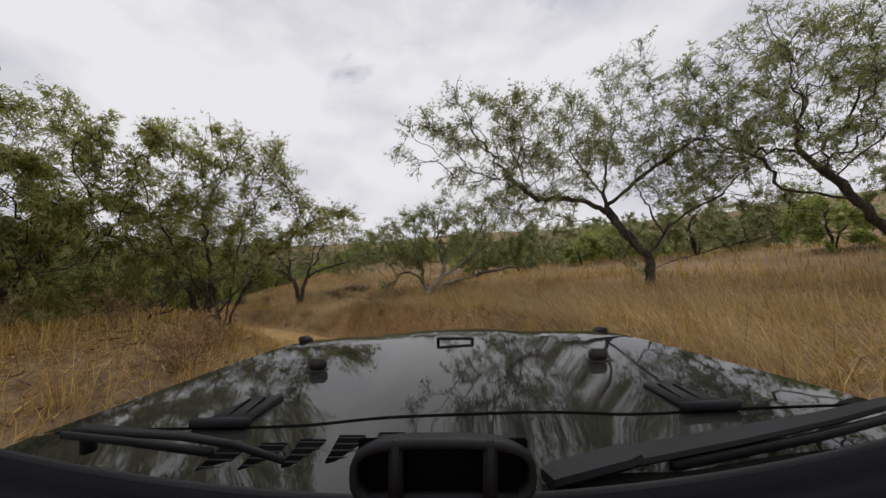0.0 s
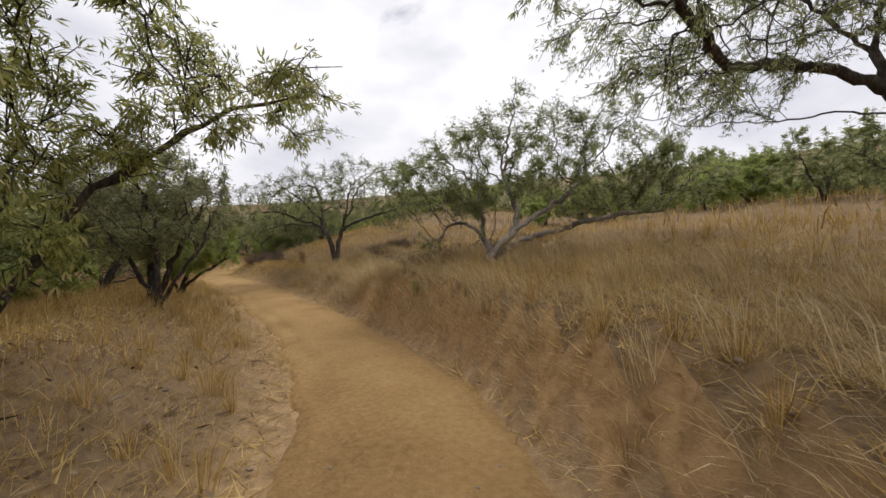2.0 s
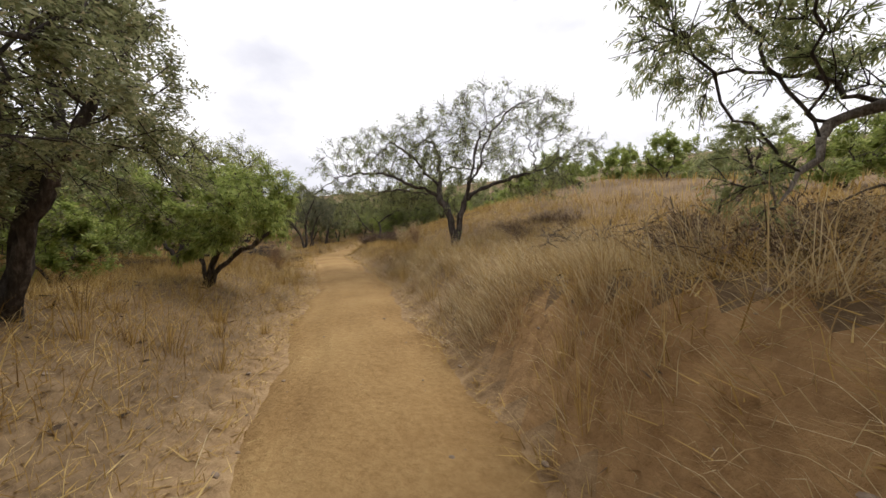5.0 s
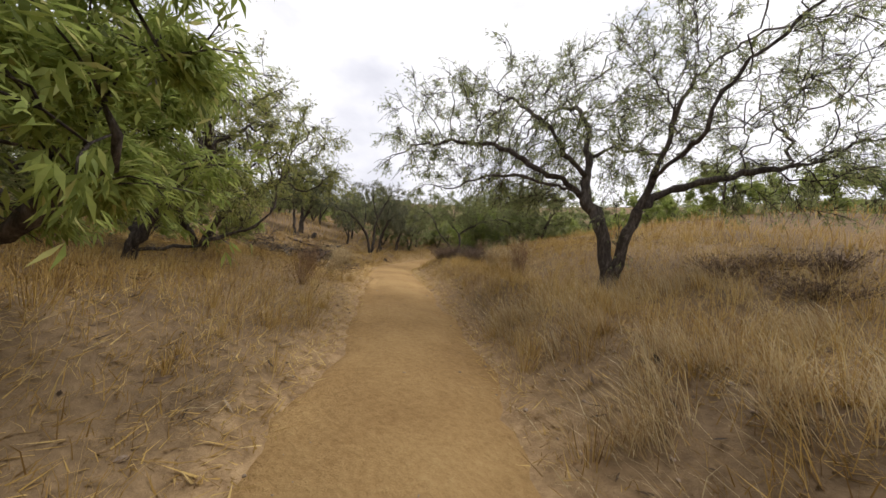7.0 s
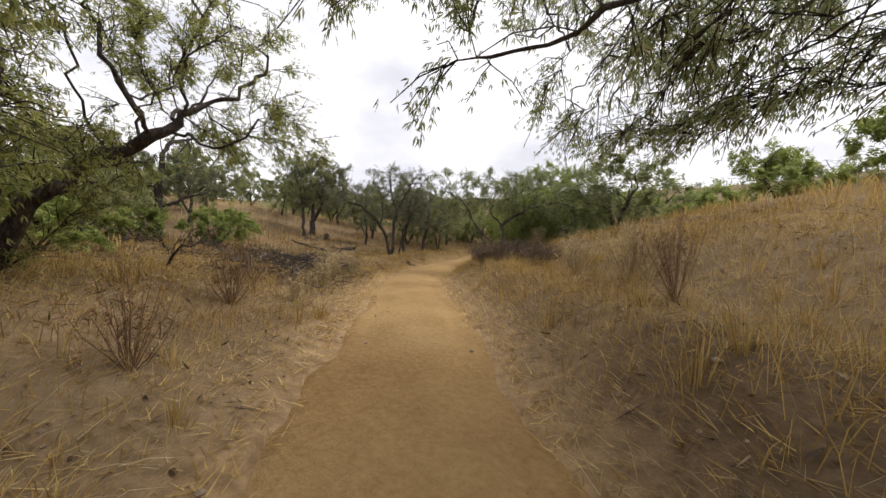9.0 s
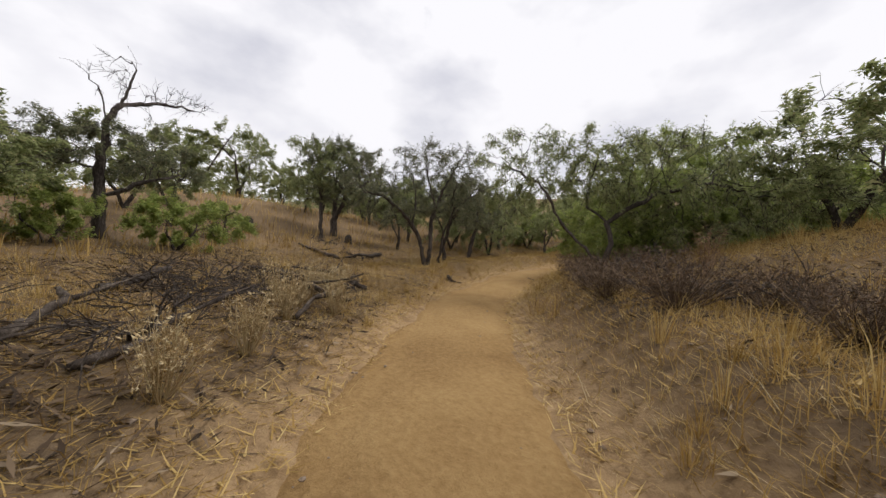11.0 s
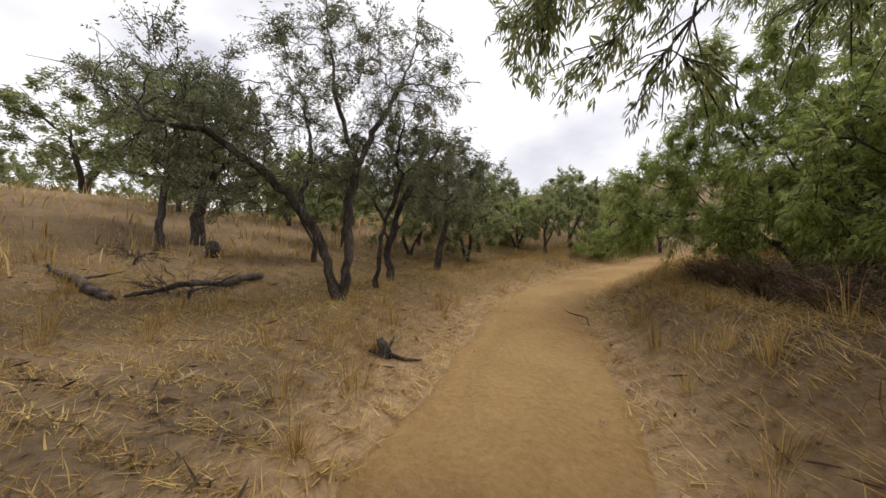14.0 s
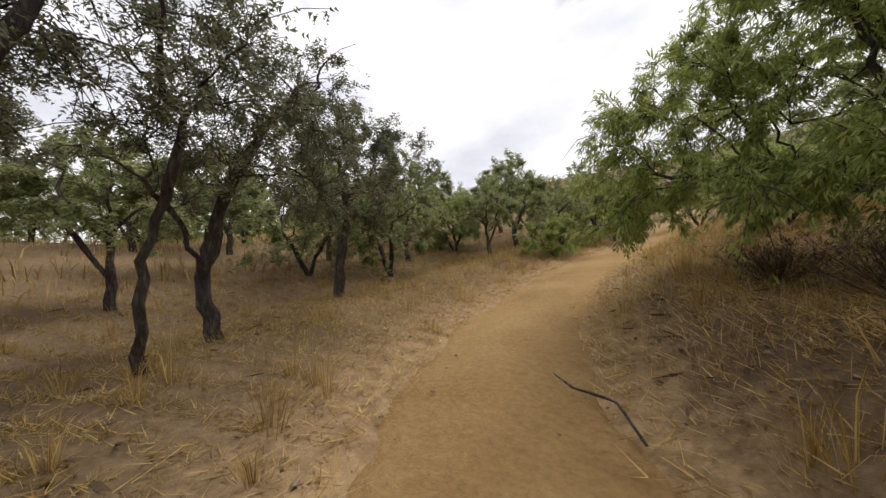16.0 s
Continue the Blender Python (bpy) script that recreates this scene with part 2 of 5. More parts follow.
def ground(x, y):
    """The height of the ground."""
    x, y = np.atleast_1d(np.asarray(x, float)), np.atleast_1d(np.asarray(y, float))
    s, lat, z = place_on_road(x, y)
    right = np.interp(s, [-10, 4, 9, 13, 17, 21, 25, 30, 36, 41, 47, 60], [0.2, 0.55, 0.95, 1.2, 0.75, 0.7, 0.85, 0.75, 0.95, 0.95, 0.55, 0.4])
    left = np.interp(s, [-10, 3, 9, 16, 20, 28, 31, 37, 42, 48, 60], [0.3, 0.62, 1.05, 1.0, 0.8, 0.6, 0.35, 0.25, 0.3, 0.4, 0.4])
    rise = np.interp(s, [-10, 25, 36, 45, 55, 70], [0.0, 0.05, 0.09, 0.17, 0.2, 0.15])
    r, q = np.maximum(lat, 0), np.maximum(-lat, 0)
    slope = np.interp(s, [3, 12, 22, 30, 42, 55], [0.0, 0.10, 0.17, 0.28, 0.24, 0.12])
    cut = np.interp(s, [3, 7, 14, 17], [2.7, 1.95, 1.95, 2.7])
    side = right * smooth(1.1, cut, r) + slope * np.maximum(r - 2.6, 0) * smooth(2.6, 6, r)
    side += left * smooth(1.05, 3.8, q) + rise * np.maximum(q - 6.0, 0)
    rough = 0.06 * waves(x, y, 1.6, 3) + 0.16 * waves(x, y, 0.45, 4)
    off = np.abs(lat)
    near = z + side + rough * smooth(1.3, 3.0, off)
    d = np.hypot(x + 20, y - 22)
    bear = np.arctan2(y - 22, x + 20)
    tall = 0.5 + 0.5 * np.cos(bear - 1.25)
    start = 32 + 30 * smooth(0.2, 0.9, np.cos(bear - 0.05))
    far = 3.0 + (0.03 + 0.19 * tall) * np.maximum(d - start, 0) * (1 - 0.35 * smooth(120, 420, d)) + 3.0 * smooth(40, 140, d) * waves(x, y, 0.035, 8)
    far = np.minimum(far, 60 + 10 * waves(x, y, 0.01, 9))
    k = smooth(14, 34, off)
    crest = 1.7 * np.exp(-((x + 53) ** 2 + (y - 23) ** 2) / 130.0)
    return near * (1 - k) + far * k + crest


def height(x, y):
    return float(ground(x, y)[0])


def mesh_from(name, verts, faces, material, flat=False):
    """faces: an int array of triangles or of quads."""
    me = bpy.data.meshes.new(name)
    verts, faces = np.asarray(verts, np.float32), np.asarray(faces, np.int32)
    n, k = faces.shape
    me.vertices.add(len(verts))
    me.vertices.foreach_set("co", verts.ravel())
    me.loops.add(n * k)
    me.loops.foreach_set("vertex_index", faces.ravel())
    me.polygons.add(n)
    me.polygons.foreach_set("loop_start", np.arange(n, dtype=np.int32) * k)
    me.polygons.foreach_set("use_smooth", np.full(n, not flat, dtype=bool))
    me.update(calc_edges=True)
    me.materials.append(material)
    return me


def lattice(nu, nv):
    i = np.arange((nu - 1) * (nv - 1))
    a = (i // (nv - 1)) * nv + i % (nv - 1)
    return np.stack([a, a + nv, a + nv + 1, a + 1], 1)


def stretch_axis(mid, core, step, reach):
    """Even steps in the core, then growing ones out to the reach."""
    inner = np.arange(-core, core + 1e-6, step)
    outer, d, v = [], step, core
    while v < reach:
        d *= 1.22
        v += d
        outer.append(v)
    outer = np.array(outer)
    return mid + np.r_[-outer[::-1], inner, outer]


gx, gy = stretch_axis(-19, 34, 0.3, 2500), stretch_axis(20, 36, 0.3, 2500)
XX, YY = np.meshgrid(gx, gy, indexing="ij")
g_s, g_lat, _ = place_on_road(XX.ravel(), YY.ravel())
ZZ = ground(XX.ravel(), YY.ravel()) - 0.14 * (1 - smooth(0.75, 1.3, np.abs(g_lat)))
ob = new("ground", mesh_from("ground", np.stack([XX.ravel(), YY.ravel(), ZZ], 1), lattice(len(gx), len(gy)), M_SOIL))
sand = ob.data.attributes.new("sand", "FLOAT", "POINT")
reach = np.where(g_lat < 0, np.interp(g_s, [26, 31], [1.8, 2.6]), np.interp(g_s, [26, 31], [1.7, 2.2]))
sand.data.foreach_set("value", (1 - smooth(0.9, reach, np.abs(g_lat))).astype(np.float32))
g_off = np.abs(g_lat)
# how far the soil is darkened, for litter and for tree shade
cover = np.where(g_lat < 0, np.interp(g_s, [-4, 8, 13, 26, 31, 37, 41, 52], [0.5, 0.45, 0.2, 0.3, 0.8, 0.7, 0.35, 0.3]), np.interp(g_s, [-4, 12, 15, 26, 30, 33, 48, 54], [0.0, 0.1, 0.5, 0.5, 0.6, 1.0, 1.0, 0.4]))
litter = ob.data.attributes.new("litter", "FLOAT", "POINT")
litter.data.foreach_set("value", (cover * smooth(1.3, 2.3, g_off) * (1 - smooth(9, 13, g_off))).astype(np.float32))
tagged(ob, "dry straw-coloured savanna ground with banks beside the track", "ground", kind="structure")

# the track: a worn ribbon with two wheel ruts and loose shoulders
across = np.linspace(-1.25, 1.25, 27)
rv = []
for k in range(len(LINE)):
    nx, ny = TANG[k, 1], -TANG[k, 0]
    wob = 0.14 * math.sin(ALONG[k] * 0.9) + 0.10 * math.sin(ALONG[k] * 2.3 + 1) + 0.06 * math.sin(ALONG[k] * 5.1)
    for a in across:
        px, py = LINE[k, 0] + nx * (a + wob * abs(a) / 1.25), LINE[k, 1] + ny * (a + wob * abs(a) / 1.25)
        h = -0.05 * (math.exp(-((a - 0.72) / 0.2) ** 2) + math.exp(-((a + 0.72) / 0.2) ** 2)) - 0.16 * max(0, abs(a) - 0.85 + 0.16 * noise.noise((px * 1.3, py * 1.3, 7))) / 0.4
        rv.append((px, py, LINE[k, 2] + h + 0.030 * noise.noise((px * 1.7, py * 1.7, 0)) + 0.016 * noise.noise((px * 6, py * 6, 3))))
ob = new("road", mesh_from("road", rv, lattice(len(LINE), len(across)), M_ROAD))
tagged(ob, "sandy tan dirt track with two shallow wheel ruts", "road", kind="structure")


# ======== trees ========
def part(name, me, parent, label="", kind=""):
    o = new(name, me)
    o.parent = parent
    return tagged(o, label, kind=kind)


def tubes(paths, sides):
    """Tapered tubes along lists of (point, radius), as vertices and quads."""
    vs, fs, n0 = [], [], 0
    ang = np.arange(sides) * 2 * math.pi / sides
    for pts, rad in paths:
        pts, rad = np.asarray(pts, float), np.asarray(rad, float)
        if len(pts) < 2:
            continue
        t = np.gradient(pts, axis=0)
        t /= np.linalg.norm(t, axis=1)[:, None] + 1e-9
        u = np.empty_like(t)
        side = np.cross(t[0], (0.31, 0.83, 0.47))
        for k in range(len(t)):
            side = side - t[k] * side.dot(t[k])
            side /= np.linalg.norm(side) + 1e-9
            u[k] = side
        w = np.cross(t, u)
        ring = pts[:, None] + rad[:, None, None] * (u[:, None] * np.cos(ang)[None, :, None] + w[:, None] * np.sin(ang)[None, :, None])
        vs.append(ring.reshape(-1, 3))
        i = np.arange((len(pts) - 1) * sides)
        a, b = i // sides, i % sides
        c = (b + 1) % sides
        fs.append(np.stack([a * sides + b, a * sides + c, (a + 1) * sides + c, (a + 1) * sides + b], 1) + n0)
        n0 += ring.shape[0] * sides
    return np.concatenate(vs), np.concatenate(fs)


def spray_shape(pairs, length, leaf, width, droop):
    """A feathery leaf: slim leaflets in pairs on a drooping stalk, along x, as triangles."""
    v, f = [], []
    for k in range(pairs):
        x = length * (k + 0.6) / pairs
        z = -droop * (x / length) ** 2 * length
        for sgn in (-1, 1):
            i = len(v)
            v += [(x - width, 0, z), (x + width, 0, z), (x + leaf * 0.45, sgn * leaf, z - leaf * 0.25)]
            f.append((i, i + 1, i + 2))
    return np.array(v), np.array(f)


def scatter(shape, at, way, size, rs, spread=0.7):
    """Copies of a triangle shape at points, each along its way with some turn of its own."""
    v, f = shape
    n = len(at)
    d = way + rs.normal(0, spread, (n, 3))
    d /= np.linalg.norm(d, axis=1)[:, None] + 1e-9
    ref = rs.normal(0, 1, (n, 3)) * [0.5, 0.5, 0.2] + [0, 0, 1]
    u = np.cross(ref, d)
    u /= np.linalg.norm(u, axis=1)[:, None] + 1e-9
    w = np.cross(d, u)
    co = at[:, None] + size[:, None, None] * (v[None, :, :1] * d[:, None] + v[None, :, 1:2] * u[:, None] + v[None, :, 2:] * w[:, None])
    fs = f[None] + (np.arange(n) * len(v))[:, None, None]
    return co.reshape(-1, 3), fs.reshape(-1, 3)


def frond_shape(length, width, spread, droop):
    """A twice-feathered leaf: two slim pinnae in a V, each a bent diamond, along x."""
    v, f = [], []
    for sgn in (-1, 1):
        i = len(v)
        v += [(0.02, 0, 0), (length * 0.5, sgn * (spread * 0.6 + width), -droop * length * 0.3), (length * 0.55, sgn * (spread * 0.6 - width), -droop * length * 0.3), (length, sgn * spread, -droop * length)]
        f += [(i, i + 1, i + 2), (i + 1, i + 3, i + 2)]
    return np.array(v), np.array(f)


FEATHER = frond_shape(0.15, 0.0135, 0.038, 0.3)
SPRIG = spray_shape(2, 0.11, 0.046, 0.017, 0.3)
TUFT = spray_shape(2, 0.26, 0.13, 0.045, 0.25)


def grow(seed, stems, lobes, pull=420, step=0.22, kill=0.42, bare=0.25):
    """A wood skeleton that grows from the stems into the lobes of the crown.
    stems: lists of points; lobes: (centre, radii, share). Returns nodes, parents, radii."""
    rs = np.random.RandomState(seed)
    att = []
    total = sum(w for *_, w in lobes)
    for c, r, w in lobes:
        n = int(pull * w / total)
        u = rs.normal(0, 1, (n, 3))
        u /= np.linalg.norm(u, axis=1)[:, None]
        u *= (rs.uniform(bare, 1, n) ** 0.68)[:, None]
        # most of the crown gathers in flattened clumps
        many = max(5, int(2.6 * r[0] * r[1]))
        heart = rs.normal(0, 1, (many, 3))
        heart *= (rs.uniform(0.45, 0.95, many) / np.linalg.norm(heart, axis=1))[:, None]
        m = int(0.62 * n)
        wide = rs.uniform(0.2, 0.38, many)
        own = rs.randint(0, many, m)
        u[:m] = heart[own] + rs.normal(0, 0.6, (m, 3)) * wide[own][:, None] * [1, 1, 0.6]
        att.append(np.array(c) + u * np.array(r))
    att = np.concatenate(att)
    pts, par = [], []
    for line in stems:
        line = np.array(line, float)
        prev = -1
        if pts:
            prev = int(np.argmin(np.linalg.norm(np.array(pts) - line[0], axis=1)))
        for a, b in zip(line[:-1], line[1:]):
            n = max(1, int(np.linalg.norm(b - a) / step))
            for k in range(n):
                pts.append(a + (b - a) * k / n + rs.normal(0, 0.022, 3))
                par.append(prev)
                prev = len(pts) - 1
        pts.append(line[-1])
        par.append(prev)
    n_stem = len(pts)
    for _ in range(70):
        if not len(att):
            break
        P = np.array(pts)
        d = ((att[:, None] - P[None]) ** 2).sum(2)
        i = d.argmin(1)
        got = d[np.arange(len(att)), i] < kill * kill
        att, i = att[~got], i[~got]
        made = False
        for k in np.unique(i):
            way = att[i == k] - P[k]
            way = (way / np.linalg.norm(way, axis=1)[:, None]).mean(0) + rs.normal(0, 0.32, 3)
            if par[k] >= 0:
                back = P[k] - P[par[k]]
                way = way + 0.34 * back / (np.linalg.norm(back) + 1e-9)
            way /= np.linalg.norm(way) + 1e-9
            q = P[k] + way * step
            if np.min(((P - q) ** 2).sum(1)) > (0.5 * step) ** 2:
                pts.append(q)
                par.append(k)
                made = True
        if not made:
            break
    P, par = np.array(pts), np.array(par)
    # crooked wood: every joint is kinked a little
    P[n_stem:] += rs.normal(0, 0.17 * step, (len(P) - n_stem, 3))
    return P, par


def limbs(P, par, thick, tip=0.006):
    """Radii by the pipe rule, scaled so that the foot has the given thickness, and the wood split into runs."""
    n = len(P)
    kids = [[] for _ in range(n)]
    for k, q in enumerate(par):
        if q >= 0:
            kids[q].append(k)
    area = np.zeros(n)
    order = []
    todo = [k for k in range(n) if par[k] < 0]
    while todo:
        k = todo.pop()
        order.append(k)
        todo += kids[k]
    for k in reversed(order):
        area[k] = sum(area[c] for c in kids[k]) if kids[k] else 1.0
    root = max(area)
    rad = tip + (thick - tip) * ((area - 1) / max(root - 1, 1)) ** 0.62
    runs = []
    heads = [(k, None) for k in range(n) if par[k] < 0]
    while heads:
        k, frm = heads.pop()
        idx = [k] if frm is None else [frm, k]
        while kids[k]:
            c = sorted(kids[k], key=lambda q: -area[q])
            for q in c[1:]:
                heads.append((q, k))
            k = c[0]
            idx.append(k)
        r = rad[idx].copy()
        if frm is not None:
            r[0] = r[1]
        runs.append((P[idx], r))
    return rad, runs, kids


def tree(label, at, stems, lobes, thick=0.16, seed=1, leaf=M_LEAF, shape=FEATHER, sprays=5000, size=1.0, pull=420, step=0.22, twigs=1.0, droop=0.5, name="tree", category="tree", flare=1.25, bark=M_BARK, leaf_top=99.0):
    """A tree: stems and lobes are given from its foot."""
    rs = np.random.RandomState(seed)
    top = new(name)
    top.location = at
    tagged(top, label, category)
    P, par = grow(seed, stems, lobes, pull, step)
    rad, runs, kids = limbs(P, par, thick)
    runs.sort(key=lambda q: -q[1][0])
    big, thin = [], []
    for p, r in runs:
        if r[0] > 0.028 * max(1, thick / 0.2):
            if p[0][2] < 0.1:
                r = r.copy()
                r[:6] *= np.array([flare, flare, 1.14, 1.09, 1.05, 1.02])[:len(r[:6])]
            big.append((p, r))
        else:
            thin.append((p, r))
    v, f = tubes(big, 10)
    v = v + 0.012 * np.sin(v[:, [1, 2, 0]] * 17.0) + 0.008 * np.sin(v[:, [2, 0, 1]] * 41.0) + 0.006 * np.sin(v[:, [1, 0, 2]] * 83.0)
    part("trunk", mesh_from("trunk", v, f, bark), top)
    # twigs at the ends
    ends = np.where(rad <= np.quantile(rad, 0.6))[0]
    n_tw = int(len(ends) * 3.0 * twigs)
    pick = rs.choice(ends, n_tw)
    tw_way = rs.normal(0, 1, (n_tw, 3)) + [0, 0, -0.1]
    back = P[pick] - P[np.maximum(par[pick], 0)]
    tw_way = tw_way / np.linalg.norm(tw_way, axis=1)[:, None] + 1.5 * back / (np.linalg.norm(back, axis=1)[:, None] + 1e-6)
    tw_way /= np.linalg.norm(tw_way, axis=1)[:, None]
    tw_len = rs.uniform(0.2, 0.75, n_tw) * (step / 0.22)
    tw_end = P[pick] + tw_way * tw_len[:, None] + np.array([0, 0, -1]) * (tw_len * 0.25 * droop)[:, None]
    for a, b, c in zip(P[pick], P[pick] + tw_way * tw_len[:, None] * 0.5 + rs.normal(0, 0.03, (n_tw, 3)), tw_end):
        thin.append((np.array([a, b, c]), np.array([0.0065, 0.0055, 0.0035])))
    v, f = tubes(thin, 3)
    part("crown_wood", mesh_from("crown_wood", v, f, M_BARK), top, kind="stuff")
    if sprays:
        full = rs.gamma(1.1, 1.0, n_tw) * (tw_end[:, 2] < leaf_top)
        k = rs.choice(n_tw, sprays, p=full / full.sum())
        t = rs.uniform(0.15, 1.05, sprays)[:, None]
        pos = P[pick[k]] * (1 - t) + tw_end[k] * t + rs.normal(0, 0.05, (sprays, 3))
        way = tw_way[k] + np.array([0, 0, -droop])
        v, f = scatter(shape, pos, way, size * rs.uniform(0.65, 1.25, sprays), rs)
        part("crown", mesh_from("crown", v, f, leaf, flat=True), top, kind="stuff")
    return top


def put(x, y, sink=0.06):
    return (x, y, height(x, y) - sink)


def stem(*pts):
    return [(0, 0, -0.3), (0, 0, 0)] + list(pts)


MESQUITE = "mesquite tree with dark forked trunk and feathery grey-green leaves"

# on the bank where the walk begins
tree(MESQUITE, put(6.26, 10.74), [stem((0.08, -0.06, 0.87)), [(0.08, -0.06, 0.9), (-0.27, 0.22, 1.55), (-0.63, 0.51, 2.3), (-0.7, 0.8, 3.2), (-0.95, 1.2, 4.0), (-1.3, 1.7, 5.2)], [(-0.68, 0.6, 2.5), (-1.44, 0.66, 3.0), (-2.2, 0.5, 3.1), (-3.1, 0.2, 3.0), (-4.2, -0.8, 3.5)], [(-0.55, 0.4, 2.1), (-0.95, 1.15, 2.4), (-1.6, 2.0, 2.6)], [(0.09, -0.07, 0.9), (0.33, -0.27, 1.45), (0.5, -0.5, 1.8), (0.9, -0.8, 2.1), (1.7, -1.2, 2.5)], [(0.4, -0.3, 1.6), (0.45, 0.1, 2.2), (0.55, 0.5, 2.8), (0.6, 1.1, 3.6)], [(0.1, -0.06, 0.55), (0.7, -0.5, 0.8), (1.6, -1.0, 1.0), (2.9, -1.3, 1.25)], [(0.0, 0.0, 0.45), (-0.3, 0.8, 1.1), (-0.3, 1.7, 1.9)], [(-0.7, 0.8, 3.2), (-0.3, 1.0, 4.6), (0.2, 1.1, 5.8)], [(-0.66, 0.6, 2.8), (0.3, -0.3, 3.6), (1.3, -1.1, 4.2)]],
     [((-3.2, -0.6, 4.3), (2.4, 2.2, 1.9), 5), ((-4.2, -1.2, 3.3), (1.5, 1.5, 1.2), 3), ((-4.9, -2.4, 4.0), (1.7, 1.7, 1.3), 4), ((-6.0, -3.0, 3.7), (1.3, 1.3, 1.1), 2), ((-0.3, 0.2, 5.2), (2.8, 2.6, 1.9), 5), ((2.2, -0.4, 4.4), (2.4, 2.2, 1.9), 4), ((2.6, -1.0, 2.3), (1.5, 1.2, 1.0), 1), ((-2.7, 1.4, 3.5), (1.9, 1.7, 0.9), 3), ((1.4, -0.6, 3.0), (1.8, 1.4, 0.9), 2)], 0.14, 11, sprays=44000, size=0.6, pull=2600, step=0.15, twigs=1.2)
tree(MESQUITE, put(11.2, 8.4), [stem((-0.1, 0, 0.6), (-0.5, 0.1, 1.5), (-1.2, 0.2, 2.6), (-1.8, 0.3, 3.4)), [(-0.2, 0, 0.8), (0.7, 0.2, 2.0)], [(-0.8, 0.1, 2.0), (-2.4, 0.3, 2.4)]],
     [((-2.4, 0.3, 4.9), (3.0, 2.6, 2.2), 6), ((0.8, 0.2, 4.6), (2.6, 2.4, 2.0), 4)], 0.12, 31, sprays=15000, pull=800)
# the leaning grey tree above the cut bank
tree("leaning mesquite with split grey trunk and long low limbs", put(-0.7, 13.8), [stem((-0.04, 0.01, 0.45)), [(-0.06, 0.02, 0.45), (-0.19, 0.26, 0.8), (-0.5, 0.65, 1.02), (-0.82, 1.05, 1.28), (-1.23, 0.96, 1.13), (-1.47, 0.71, 0.74), (-1.68, 0.56, 0.49)], [(-0.19, 0.26, 0.8), (-0.19, 0.47, 1.19), (-0.25, 0.9, 1.7), (-0.26, 1.1, 2.3)], [(-0.02, 0.0, 0.4), (0.05, 0.19, 0.85), (0.15, 0.37, 1.17), (0.17, 0.68, 1.72)], [(0.05, -0.02, 0.25), (0.25, -0.15, 0.55), (0.6, -0.25, 0.85), (1.1, -0.3, 1.15), (1.7, -0.2, 1.5), (2.3, 0.1, 2.0)], [(0.6, -0.25, 0.85), (0.72, 0.1, 1.4), (0.5, 0.5, 2.0), (0.4, 0.9, 2.5)], [(0.08, -0.02, 0.25), (0.55, 0.1, 0.55), (1.3, 0.3, 0.75), (2.4, 0.6, 1.0), (3.6, 0.9, 1.15), (4.6, 1.2, 1.2)]],
     [((-1.4, 0.8, 2.3), (1.5, 1.6, 1.1), 6), ((-0.6, 0.8, 3.1), (1.6, 1.7, 1.0), 5), ((1.0, 0.6, 3.1), (1.9, 1.8, 1.3), 6), ((3.0, 0.9, 2.6), (2.1, 1.8, 1.3), 5), ((4.9, 1.2, 1.9), (1.4, 1.2, 0.9), 2), ((-1.7, 0.7, 0.8), (0.5, 0.5, 0.35), 1)], 0.155, 12, M_LEAF, FEATHER, 44000, 0.58, 2300, 0.14, 1.3, bark=M_GREY_BARK)
